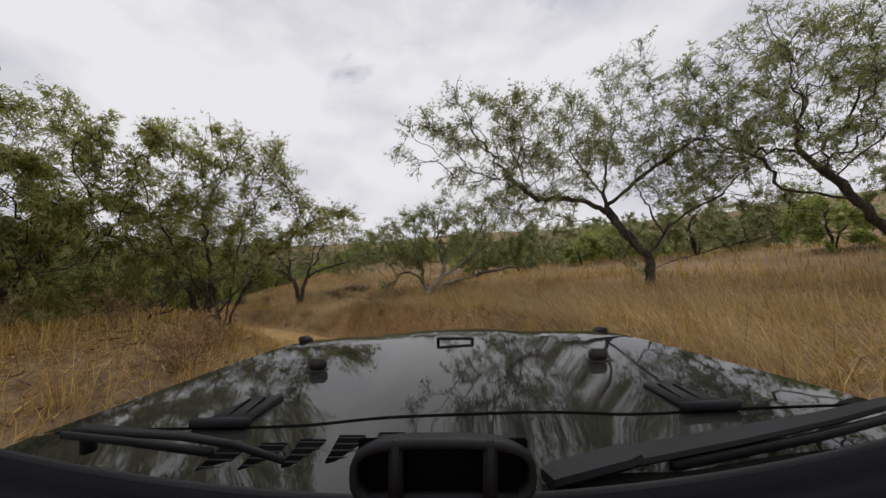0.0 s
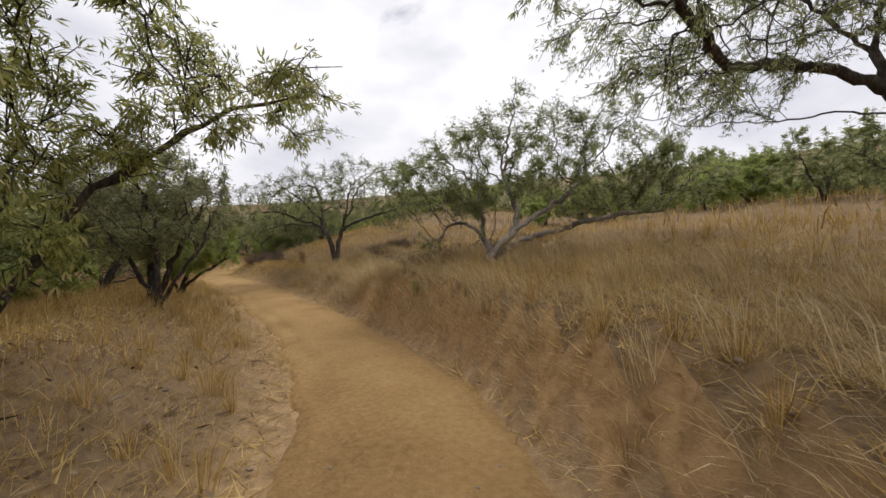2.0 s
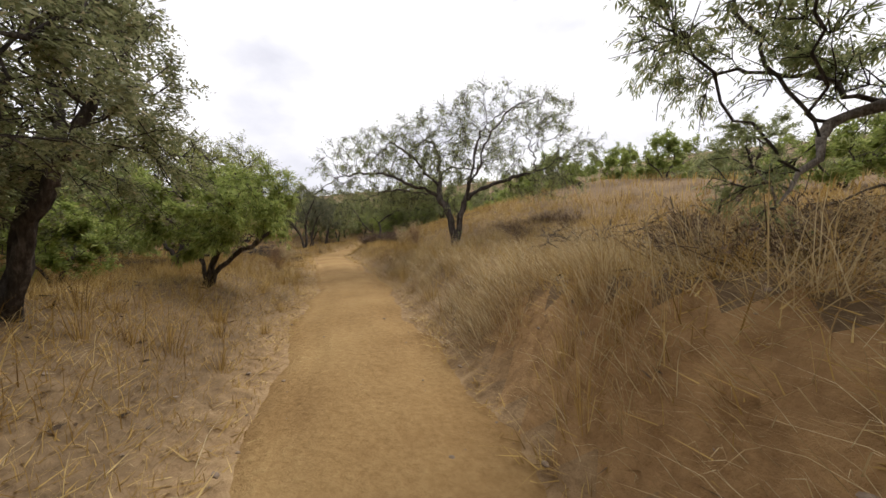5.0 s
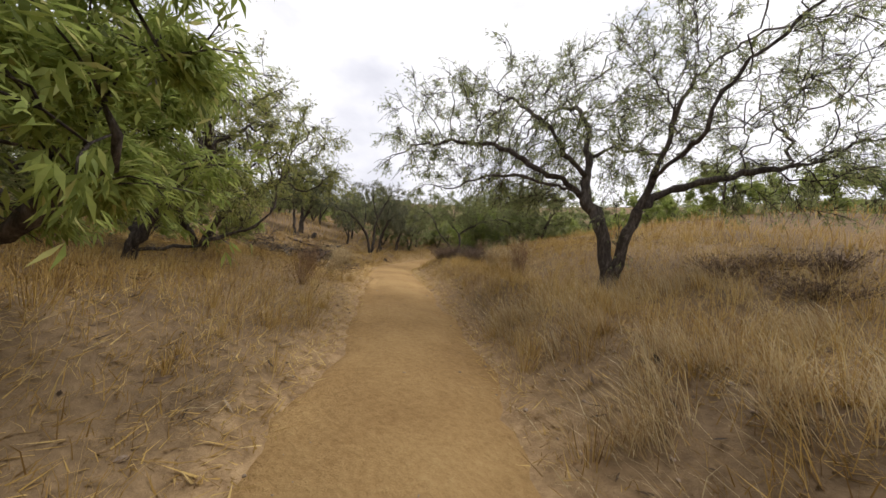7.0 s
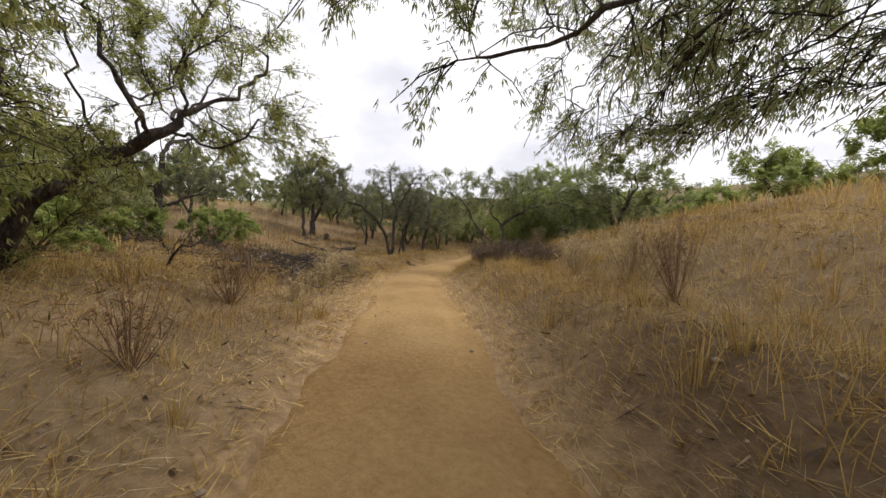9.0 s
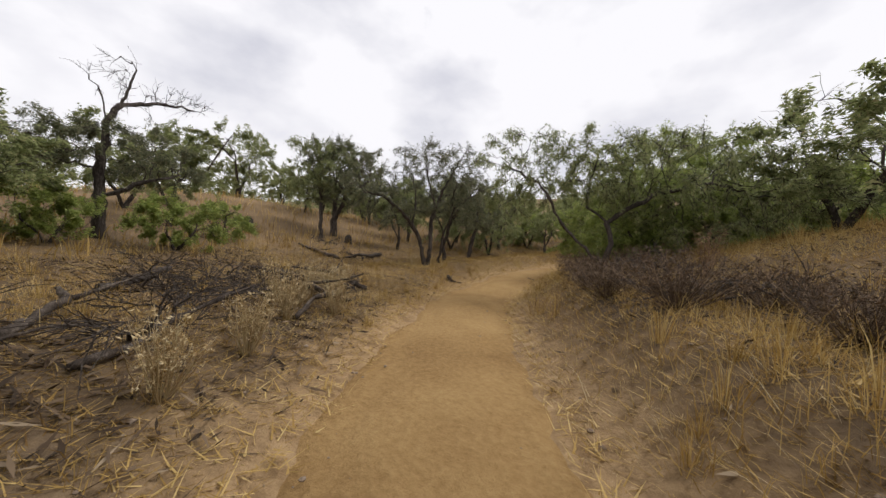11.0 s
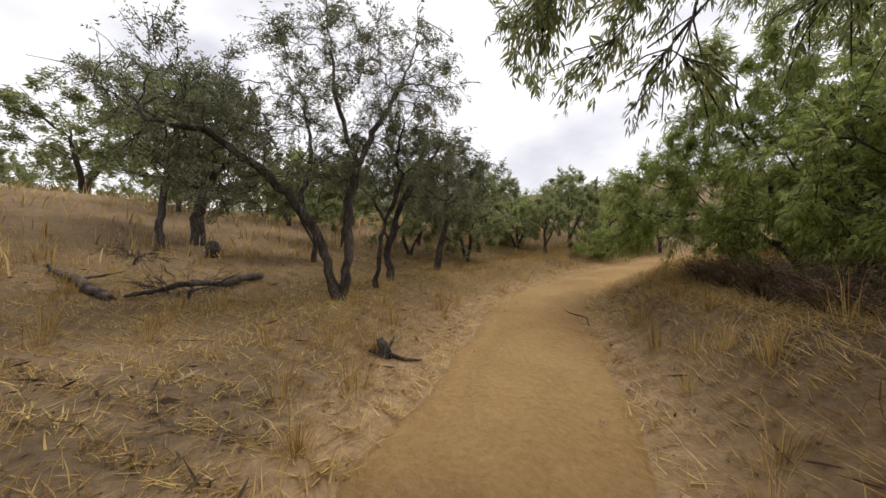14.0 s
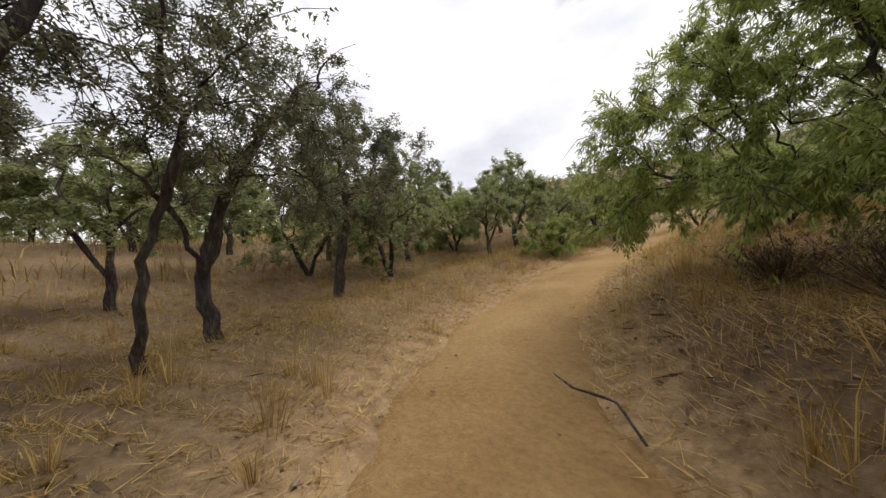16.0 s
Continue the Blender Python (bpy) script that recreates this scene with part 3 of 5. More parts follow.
# the big forked tree
tree("large mesquite with two dark forking stems and a broken stub", put(-9.53, 22.8),
     [stem((-0.06, 0.0, 0.5), (-0.16, 0.0, 1.1), (-0.33, -0.02, 1.64)), [(-0.33, -0.02, 1.64), (-0.73, -0.03, 2.18), (-0.98, -0.55, 2.4), (-1.35, -1.07, 2.55), (-2.0, -1.7, 2.95), (-2.84, -2.14, 3.0), (-3.6, -2.6, 2.85)], [(-0.73, -0.03, 2.18), (-1.11, -0.85, 2.2), (-1.56, -1.28, 2.32), (-2.05, -1.7, 2.28), (-2.75, -2.13, 1.95)], [(-0.6, -0.03, 2.05), (-0.76, 0.26, 2.94), (-0.9, 0.46, 3.83), (-1.25, 0.74, 4.5), (-1.95, 1.1, 4.8)], [(-0.7, 0.1, 2.6), (-1.06, -0.35, 3.04), (-1.34, -0.56, 3.6), (-2.2, -0.9, 4.3)], [(-0.3, -0.02, 1.6), (-0.3, 0.0, 2.15), (-0.08, 0.0, 2.2), (-0.18, 0.19, 2.55)],
      [(0.02, 0.02, 0.1), (0.17, 0.01, 0.86), (0.27, 0.01, 1.32), (0.48, 0.02, 1.97), (0.65, 0.03, 2.54), (0.8, 0.04, 3.08), (0.95, 0.1, 3.9)], [(0.17, 0.01, 0.86), (0.08, -0.03, 1.4), (0.03, -0.04, 1.85)], [(0.45, 0.02, 1.85), (0.73, 0.34, 2.18), (1.05, 0.65, 2.4), (1.8, 1.2, 2.7), (2.8, 1.9, 3.0)], [(0.63, 0.03, 2.45), (0.9, -0.26, 2.6), (1.5, -0.7, 3.0)], [(-0.8, 0.3, 3.1), (-0.32, 0.49, 3.3), (0.4, 0.92, 3.2)]],
     [((0.0, 0.2, 3.6), (3.4, 3.2, 1.0), 5), ((-2.6, -1.6, 3.6), (2.2, 2.2, 1.1), 6), ((-2.0, 0.6, 4.6), (2.6, 2.6, 1.2), 5), ((1.4, 0.6, 4.7), (2.8, 2.8, 1.4), 6), ((3.3, 2.2, 3.4), (2.2, 2.2, 1.3), 4), ((-2.8, -2.4, 2.3), (1.2, 1.2, 0.6), 2), ((-3.2, 0.8, 2.8), (1.6, 1.4, 0.9), 4), ((3.0, 2.0, 2.4), (1.6, 1.6, 0.6), 2)], 0.18, 13, M_LEAF, FEATHER, 40000, 0.54, 3200, 0.16, twigs=1.4, droop=0.8)
# left of the track
tree("many-stemmed mesquite with thin dark stems and sparse leaves", put(-4.24, 6.7), [stem((-0.4, -0.1, 0.8), (-0.8, -0.5, 1.9)), stem((0.15, 0.2, 0.6), (0.5, 0.6, 1.5), (1.0, 1.2, 2.2), (1.6, 1.8, 2.6)), stem((-0.1, -0.3, 1.0), (-0.2, -0.4, 2.2)), stem((0.0, 0.2, 0.8), (0.1, 0.4, 2.0)), stem((-0.5, 0.3, 0.7), (-1.0, 0.5, 1.5))],
     [((-0.6, -0.4, 3.1), (1.6, 1.5, 1.1), 4), ((0.4, 0.5, 3.2), (1.1, 1.1, 0.9), 3), ((1.3, 1.5, 2.6), (1.1, 1.1, 0.6), 2), ((-0.3, 0.1, 1.8), (1.7, 1.4, 0.7), 4)], 0.055, 14, M_LEAF_YELLOW, FEATHER, 15000, 0.66, 900, 0.15)
tree("bushy mesquite with dense dull green leaves", put(-7.4, 5.2), [stem((-0.3, 0.1, 0.7), (-0.8, 0.2, 1.6)), stem((0.4, 0.2, 0.7), (0.9, 0.4, 1.5))],
     [((-0.2, 0.2, 2.7), (2.4, 2.0, 1.5), 5), ((1.0, 0.5, 2.2), (1.8, 1.5, 1.5), 4), ((0.3, 0.3, 1.2), (2.0, 1.6, 0.9), 4)], 0.09, 15, M_LEAF_YELLOW, sprays=30000, size=0.8, pull=900)
tree("small dark-leaved tree with several leaning stems", put(-7.3, 10.8), [stem((-0.05, 0.1, 0.7), (-0.15, 0.2, 1.5)), stem((0.35, 0.1, 0.6), (0.8, 0.3, 1.2)), stem((-0.4, 0.1, 0.6), (-0.9, 0.1, 1.3))],
     [((-0.2, 0.2, 2.5), (1.6, 1.5, 0.9), 5), ((0.7, 0.3, 1.7), (1.1, 1.1, 0.7), 3), ((-0.7, 0.1, 1.5), (1.2, 1.1, 0.6), 3)], 0.09, 16, M_LEAF_OLIVE, SPRIG, 14000, 0.72, 700, 0.16)
tree("dark-leaved tree with arching stems in dry grass", put(-8.35, 11.6), [stem((-0.2, 0.2, 0.9), (-0.4, 0.5, 2.0)), stem((0.5, 0.1, 0.9), (0.9, 0.4, 1.9))],
     [((-0.7, 0.5, 2.9), (1.5, 1.5, 1.0), 5), ((0.7, 0.5, 2.2), (1.0, 1.0, 0.8), 3), ((-0.4, 0.4, 1.7), (1.4, 1.4, 0.6), 3)], 0.11, 17, M_LEAF_OLIVE, SPRIG, 12000, 0.7, 800, 0.17)
tree("low spreading bush tree with bright green leaves", put(-10.75, 14.4), [stem((-0.1, 0.1, 0.3), (-0.5, 0.2, 0.9)), stem((0.3, 0.2, 0.4), (0.8, 0.5, 0.8), (1.3, 0.8, 1.1)), stem((0.2, 0.1, 0.4), (0.5, 0.3, 1.2))],
     [((-0.1, 0.1, 1.7), (1.3, 1.3, 0.85), 4), ((0.8, 0.5, 1.6), (1.2, 1.2, 0.75), 4)], 0.09, 18, M_LEAF_FRESH, FEATHER, 17000, 0.75, 600, 0.16)
tree("spreading mesquite with low crooked limbs and dense leaves", put(-15.8, 16.0), [stem((-0.3, 0.1, 0.5), (-1.3, 0.3, 0.8), (-2.0, 0.4, 1.2)), stem((0.2, 0.2, 0.7), (0.6, 0.6, 1.6), (1.0, 0.9, 2.2)), [(0, 0, 0.2), (0.7, 0.9, 0.45), (1.4, 1.6, 0.9)]],
     [((-0.8, 0.2, 2.8), (2.2, 2.0, 1.5), 5), ((1.0, 0.9, 2.9), (1.8, 1.8, 1.4), 5), ((0.6, 1.0, 1.6), (2.0, 1.7, 0.7), 3)], 0.13, 19, M_LEAF_YELLOW, FEATHER, 18000, 0.6, 1000, 0.17)
tree("leaning mesquite with dark trunk and yellow-green leaves", put(-17.97, 17.67), [stem((0.1, 0.2, 0.8), (0.2, 0.7, 1.5), (0.4, 1.6, 2.2)), stem((-0.2, -0.4, 0.8), (-0.2, -0.7, 1.9)), stem((0.2, 0.5, 0.6), (0.4, 1.0, 1.3))],
     [((-0.1, -0.8, 3.4), (2.1, 2.1, 1.4), 5), ((0.4, 1.6, 3.5), (2.0, 2.0, 1.2), 5), ((0.6, 2.6, 2.6), (1.4, 1.4, 0.8), 2), ((0.2, 0.4, 1.9), (2.0, 2.0, 0.8), 4)], 0.13, 20, M_LEAF_YELLOW, FEATHER, 24000, 0.6, 1200, 0.17)
# right of the track, farther on
tree("spreading mesquite with bare inner branches and drooping leaves", put(-21.05, 31.8), [stem((0.02, 0, 0.3)), [(0.03, 0.0, 0.3), (0.18, 0.11, 0.9), (0.07, 0.21, 1.3), (-0.06, 0.2, 1.55), (-0.26, 0.18, 1.72), (-0.64, 0.26, 2.0), (-0.94, 0.34, 2.2)], [(0.0, 0.0, 0.25), (-0.33, -0.32, 0.75), (-0.58, -0.54, 1.1), (-0.8, -0.76, 1.42), (-0.97, -0.97, 1.95), (-1.29, -1.19, 2.5), (-2.0, -1.44, 2.95)], [(0.05, 0.01, 0.3), (0.6, 0.5, 0.5), (1.4, 1.1, 0.8)], [(-0.64, 0.26, 2.0), (-0.7, 0.35, 2.7), (-0.6, 0.5, 3.4)], [(0.0, 0.2, 1.5), (0.3, 0.6, 1.9), (0.8, 1.3, 2.4), (1.8, 2.0, 2.7)]],
     [((-1.9, -1.3, 3.2), (1.6, 1.5, 1.0), 4), ((-0.5, 0.2, 3.3), (1.9, 1.9, 1.1), 5), ((1.2, 1.6, 3.1), (2.0, 2.0, 1.1), 5), ((2.6, 3.4, 2.7), (2.0, 2.0, 1.2), 5), ((-2.3, -1.2, 2.3), (1.0, 1.0, 0.8), 2), ((1.5, 2.2, 1.8), (2.0, 1.8, 0.8), 3)], 0.085, 21, M_LEAF, FEATHER, 34000, 0.64, 2300, 0.16, twigs=1.3, droop=0.9)
tree("dense fresh-green mesquite whose leaves hang to the ground", put(-23.0, 38.3), [stem((0.1, 0, 0.7), (-0.5, -0.2, 1.6)), stem((0.3, 0.1, 0.8), (0.8, 0.4, 1.9)), stem((-0.4, 0.2, 0.6), (-1.4, 0.3, 1.2))],
     [((-2.0, 0.0, 1.7), (1.8, 2.0, 1.3), 6), ((-0.5, 0.2, 3.2), (2.0, 2.0, 1.4), 6), ((1.3, 0.0, 3.8), (2.5, 2.5, 2.2), 7), ((0.4, -0.8, 1.3), (2.4, 1.7, 1.0), 5), ((0.3, -2.0, 0.9), (2.2, 1.2, 0.7), 4)], 0.14, 22, M_LEAF_FRESH, FEATHER, 62000, 0.86, 1900, 0.19, droop=0.7)
tree("leafy mesquite bush filling the gap beside the track", put(-21.5, 35.1), [stem((0.1, 0, 0.5), (-0.4, -0.2, 1.2)), stem((0.3, 0.1, 0.6), (0.7, 0.4, 1.5)), stem((-0.3, 0.2, 0.4), (-1.0, 0.3, 0.8))],
     [((-0.2, 0.0, 1.3), (1.9, 1.9, 1.1), 5), ((0.3, 0.4, 2.5), (1.7, 1.7, 1.0), 4)], 0.09, 30, M_LEAF_FRESH, FEATHER, 20000, 0.8, 900, 0.18, droop=0.7)
# the dark trees on the left beyond the dead wood
tree("tall dark-trunked tree with small dull leaves in clumps", put(-29.1, 31.4), [stem((-0.05, -0.12, 0.5), (-0.08, -0.25, 1.0)), [(-0.08, -0.25, 1.0), (-0.12, -0.5, 1.55), (-0.12, -0.98, 2.08), (-0.2, -1.63, 2.63), (-0.22, -2.15, 2.91), (-0.5, -2.9, 3.0)], [(0.0, 0.0, 0.0), (0.06, 0.16, 0.45), (0.04, 0.2, 1.1), (-0.08, 0.22, 2.02), (-0.12, 0.45, 2.8), (-0.08, 1.03, 4.03), (-0.06, 1.55, 5.0)], [(-0.12, -0.7, 1.8), (-0.6, -0.34, 2.96), (-0.83, -0.38, 4.1)], [(-0.1, 0.45, 2.8), (-0.3, 0.06, 4.05), (-0.44, 0.0, 5.1)]],
     [((-0.6, -2.2, 3.5), (1.6, 1.5, 1.0), 4), ((0.0, 0.0, 4.5), (1.8, 1.8, 1.2), 5), ((0.3, 1.4, 4.8), (1.5, 1.5, 0.9), 3), ((-0.5, -1.6, 2.3), (1.3, 1.4, 0.8), 3), ((-0.5, 0.0, 3.0), (1.4, 1.4, 0.8), 2)], 0.14, 23, M_LEAF_DARK, SPRIG, 19000, 0.7, 1800, 0.17)
tree("slim dark-trunked tree with small dull leaves", put(-30.8, 33.75), [stem((-0.07, -0.1, 0.77)), [(-0.07, -0.1, 0.77), (0.01, 0.2, 2.09), (0.25, 0.75, 3.16), (0.49, 1.31, 3.98)], [(-0.05, -0.08, 0.9), (0.12, -0.36, 1.75), (0.14, -0.7, 2.26)]],
     [((0.4, 0.7, 3.6), (1.5, 1.5, 1.1), 4), ((0.5, 1.2, 2.6), (1.2, 1.3, 0.9), 3), ((0.0, -0.4, 2.7), (1.1, 1.1, 0.7), 2)], 0.095, 24, M_LEAF_DARK, SPRIG, 11000, 0.75, 900, 0.17)
tree("dark-trunked tree with small dull leaves", put(-33.0, 37.3), [stem((0.1, 0, 0.8), (0.3, 0.2, 2.0), (0.2, 0.3, 3.0))],
     [((0.3, 0.3, 3.6), (1.9, 1.9, 1.6), 4)], 0.11, 25, M_LEAF_DARK, SPRIG, 12000, 1.1, 480)
tree("crooked tree with leaning bare lower trunk on the slope", put(-36.7, 29.0), [stem((-0.2, 0, 0.9), (-0.8, 0.1, 2.2), (-1.8, 0.3, 3.2))],
     [((-1.2, 0.3, 4.6), (2.2, 2.2, 1.6), 4), ((-0.4, 0.2, 3.0), (1.6, 1.6, 0.9), 2)], 0.10, 26, M_LEAF, SPRIG, 14000, 1.0, 420)
tree("thick-trunked tree with broad dull crown on the slope", put(-37.8, 30.1), [stem((0, 0, 1.2), (-0.4, 0.1, 2.2)), [(0, 0, 1.0), (0.7, 0.3, 2.2)]],
     [((-0.5, 0.3, 4.7), (2.3, 2.3, 1.8), 4), ((1.0, 0.5, 3.8), (1.9, 1.9, 1.6), 3), ((-0.2, 0.2, 2.8), (2.0, 2.0, 0.9), 2)], 0.2, 27, M_LEAF_DARK, SPRIG, 22000, 1.1, 520)
tree("tall half-bare tree with dark trunk and dead upper branches", put(-32.0, 20.3), [stem((0.0, 0.0, 1.2), (0.01, -0.05, 2.0)), [(0.01, -0.05, 2.0), (0.01, -0.05, 2.8), (-0.02, 0.08, 3.4), (0.0, 0.0, 3.9), (-0.08, 0.34, 4.6), (-0.13, 0.58, 5.5), (-0.15, 0.67, 6.2)], [(-0.08, 0.34, 4.6), (-0.57, 1.12, 5.0), (-0.92, 1.76, 5.2), (-1.2, 2.5, 5.3)], [(0.0, 0.0, 3.9), (0.02, -0.1, 4.7)], [(0.0, 0.0, 1.4), (0.11, 0.84, 1.9), (0.2, 1.4, 2.2)]],
     [((-0.1, 1.4, 2.9), (1.4, 1.4, 0.9), 4), ((0.1, -1.0, 3.0), (1.3, 1.3, 0.9), 3), ((-0.8, 1.9, 5.4), (1.0, 1.0, 0.5), 2), ((0.0, 0.2, 5.3), (1.1, 1.1, 1.0), 2)], 0.17, 28, M_LEAF_DARK, SPRIG, 15000, 0.85, 900, 0.18, leaf_top=4.1)

tree("slim sapling with a leaning bare stem", put(-30.0, 32.8), [stem((0.1, 0, 0.8), (0.1, 0.2, 1.7), (0.5, 0.4, 2.8))],
     [((0.5, 0.4, 3.4), (1.2, 1.2, 1.0), 4)], 0.05, 29, M_LEAF_DARK, SPRIG, 2600, 0.9, 300)

# ---- woods behind: three kinds, repeated ----
WOODS = "woodland trees and shrubs beyond the grass"
kinds = [
    tree("broad mesquite tree among other scrub trees", put(-20.0, 60.0), [stem((-0.3, 0, 0.8), (-0.8, 0.2, 1.7)), stem((0.3, 0.1, 0.8), (0.9, 0.2, 1.8))],
         [((-0.7, 0, 2.6), (1.9, 1.8, 1.4), 4), ((1.0, 0.2, 2.5), (1.7, 1.7, 1.4), 4), ((0.1, 0.1, 1.4), (1.9, 1.8, 0.8), 3)], 0.12, 41, M_LEAF, TUFT, 4200, 0.72, 260, 0.28, twigs=0.5),
    tree("round fresh-green shrub growing in dry grass", put(-10.0, 52.0), [stem((-0.3, 0, 0.5), (-0.7, 0.2, 1.0)), stem((0.3, 0.1, 0.5), (0.7, 0.2, 1.0))],
         [((0, 0, 1.5), (1.8, 1.7, 1.3), 4), ((0.9, 0.3, 1.2), (1.3, 1.3, 1.0), 3)], 0.07, 42, M_LEAF_FRESH, TUFT, 4200, 0.68, 240, 0.26, twigs=0.5, name="shrub", category="shrub"),
    tree("upright dark-leaved tree with bare lower trunk", put(-41.0, 52.0), [stem((0.05, 0, 1.0), (0.1, 0.2, 2.0)), [(0, 0, 0.9), (-0.5, 0.2, 2.0)]],
         [((0.1, 0.1, 3.2), (1.6, 1.6, 1.3), 4), ((-0.6, 0.2, 2.6), (1.2, 1.2, 0.9), 2)], 0.11, 43, M_LEAF, TUFT, 4000, 0.7, 240, 0.26, twigs=0.5),
]
for k in kinds:
    tagged(k, group=WOODS)
spots = [  # kind, x, y, size
    (0, -52.0, 26.1, 1.6), (2, -58, 31, 1.1), (0, -47, 36, 1.0), (2, -42, 38, 1.0), (0, -40.7, 47, 1.1), (2, -36.5, 43.5, 1.0), (1, -37, 48, 1.2), (2, -34.0, 49.5, 1.05), (0, -31, 54, 1.0),
    (2, -38, 55, 1.1), (1, -33, 58, 1.2), (0, -24, 62, 1.1), (2, -27, 66, 1.1), (1, -12.0, 41.0, 1.15), (1, -15.5, 44.0, 1.2), (0, -18.0, 47.0, 1.1), (1, -8.5, 38.0, 1.1), (1, -5.0, 41.0, 1.2), (0, -11.0, 46.5, 1.0),
    (1, -19.5, 42.0, 1.0), (1, 5.5, 25.0, 0.9), (1, 9.5, 24.0, 0.9), (0, 13.0, 22.0, 0.75), (1, 2.2, 26.5, 0.9), (1, -2.0, 36.5, 1.1), (0, 2.5, 38.0, 1.0), (1, 6.0, 33.0, 1.1), (0, 9.5, 29.5, 1.0), (1, 12.5, 25.5, 1.1), (0, 16.0, 22.0, 1.0), (1, 18.0, 16.0, 1.1), (0, 20.0, 12.0, 1.1), (1, 14.0, 31.0, 1.2),
    (1, -24.0, 17.5, 0.8), (0, -26.5, 14.0, 0.9), (2, -24.5, 9.0, 1.0), (0, -20.5, 12.0, 1.0), (2, -17.5, 8.5, 1.05), (0, -14.0, 10.0, 0.9), (2, -12.5, 5.5, 1.1), (0, -10.5, 1.5, 1.1), (2, -15.0, 1.0, 1.2), (0, -19.5, 3.0, 1.2), (1, -13.5, 13.0, 0.7),
    (0, -29.5, 17.0, 1.0), (1, -33.0, 16.0, 1.0), (2, -36.0, 22.0, 0.95), (0, -40.0, 20.0, 1.1), (1, -30.6, 22.4, 0.75), (0, -28.0, 18.0, 0.85), (1, -34.0, 24.0, 0.7), (1, -30.5, 19.5, 0.7), (0, -34.5, 40.5, 0.9), (2, -38.5, 36.0, 0.9), (0, -44.5, 30.0, 0.9), (2, -35.0, 33.2, 0.8),
    (0, -36.5, 38.5, 0.9), (2, -39.0, 41.0, 1.0), (0, -41.5, 44.5, 1.0), (0, -36.0, 46.5, 0.74), (2, -33.0, 45.0, 0.70), (0, -31.5, 49.5, 0.78), (0, -34.5, 53.0, 0.82), (2, -29.5, 51.5, 0.74), (0, -45.5, 40.0, 1.0), (2, -43.5, 35.0, 0.95), (0, -48.5, 32.5, 1.0), (0, -46.0, 46.0, 1.1), (0, -26.0, 55.0, 0.78), (1, -23.0, 52.0, 1.0),
    (0, -12.2, 9.6, 0.8), (0, -15.2, 12.2, 0.9), (2, -17.6, 13.2, 0.9), (0, -10.8, 7.9, 0.8), (0, -19.4, 15.0, 0.9), (0, -22.0, 14.4, 0.9), (2, -13.6, 7.6, 1.0), (0, -9.6, 4.4, 0.9),
    (1, -19.8, 36.0, 0.8), (0, -17.0, 34.8, 0.9), (1, -17.8, 38.5, 0.9), (1, -24.0, 43.5, 0.9), (0, -21.5, 46.5, 1.0), (1, -30.5, 46.0, 0.7),
]
rs = np.random.RandomState(77)
for kind, x, y, size in spots:
    z = height(x, y) - 0.08
    copy_thing(kinds[kind], pose(x, y, z, 0, 0, rs.uniform(0, 360)) @ Matrix.Scale(size, 4))
n_made = 0
while n_made < 64:
    a, d = rs.uniform(-0.6, 3.9), rs.uniform(34, 82)
    x, y = -18 + d * math.cos(a), 20 + d * math.sin(a)
    lat = abs(place_on_road(x, y)[1][0])
    if lat < 15 or rs.uniform() > 0.4 + 0.6 * (float(waves(x, y, 0.08, 21)) > -0.1):
        continue
    z = height(x, y) - 0.1
    copy_thing(kinds[rs.choice(3, p=[0.4, 0.4, 0.2])], pose(x, y, z, 0, 0, rs.uniform(0, 360)) @ Matrix.Scale(rs.uniform(0.85, 1.5), 4))
    n_made += 1

# far hillside scrub, too many to count
n_far = 2600
a, d = rs.uniform(-0.9, 4.2, n_far), 66 + 420 * rs.uniform(0, 1, n_far) ** 1.6
fx, fy = -18 + d * np.cos(a), 20 + d * np.sin(a)
keep = waves(fx, fy, 0.05, 22) > -0.55
fx, fy, d = fx[keep], fy[keep], d[keep]
fz = ground(fx, fy)
per = 22
size = np.repeat(rs.uniform(1.3, 2.6, len(fx)), per)
u = rs.normal(0, 1, (len(fx) * per, 3))
u /= np.linalg.norm(u, axis=1)[:, None]
u *= (rs.uniform(0.3, 1, len(u)) ** 0.5)[:, None]
at = np.repeat(np.stack([fx, fy, fz + 0.7], 1), per, axis=0) + u * size[:, None] * [1.0, 1.0, 0.65] + np.array([0, 0, 0.6]) * size[:, None] * 0.6
v, f = scatter(TUFT, at, u, 2.3 * rs.uniform(0.7, 1.4, len(at)) * size / 1.9, rs, 0.5)
tagged(new("far_scrub", mesh_from("far_scrub", v, f, M_LEAF, flat=True)), "grey-green scrub covering the distant hillsides", "scrub", kind="stuff")


# ======== grass ========
def blades(x, y, tall, wide, lean, way, rs):
    """Bent blades as three triangles each; way: the angle to which they lean."""
    n = len(x)
    z = ground(x, y) - 0.02
    face = rs.uniform(0, 6.283, n)
    c = np.stack([np.cos(face), np.sin(face), np.zeros(n)], 1) * (wide * 0.5)[:, None]
    bow = np.stack([np.cos(way), np.sin(way), np.zeros(n)], 1) * (lean * tall)[:, None]
    base = np.stack([x, y, z], 1)
    up = np.array([0, 0, 1.0]) * (tall * np.sqrt(np.maximum(0.04, 1 - np.minimum(lean, 0.98) ** 2)))[:, None]
    mid = base + bow * 0.38 + up * 0.62
    tip = base + bow + up * 0.95
    v = np.stack([base - c, base + c, mid - c * 0.7, mid + c * 0.7, tip], 1).reshape(-1, 3)
    k = (np.arange(n) * 5)[:, None]
    f = np.stack([k + [[0, 1, 2]], k + [[1, 3, 2]], k + [[2, 3, 4]]], 1).reshape(-1, 3)
    return v, f


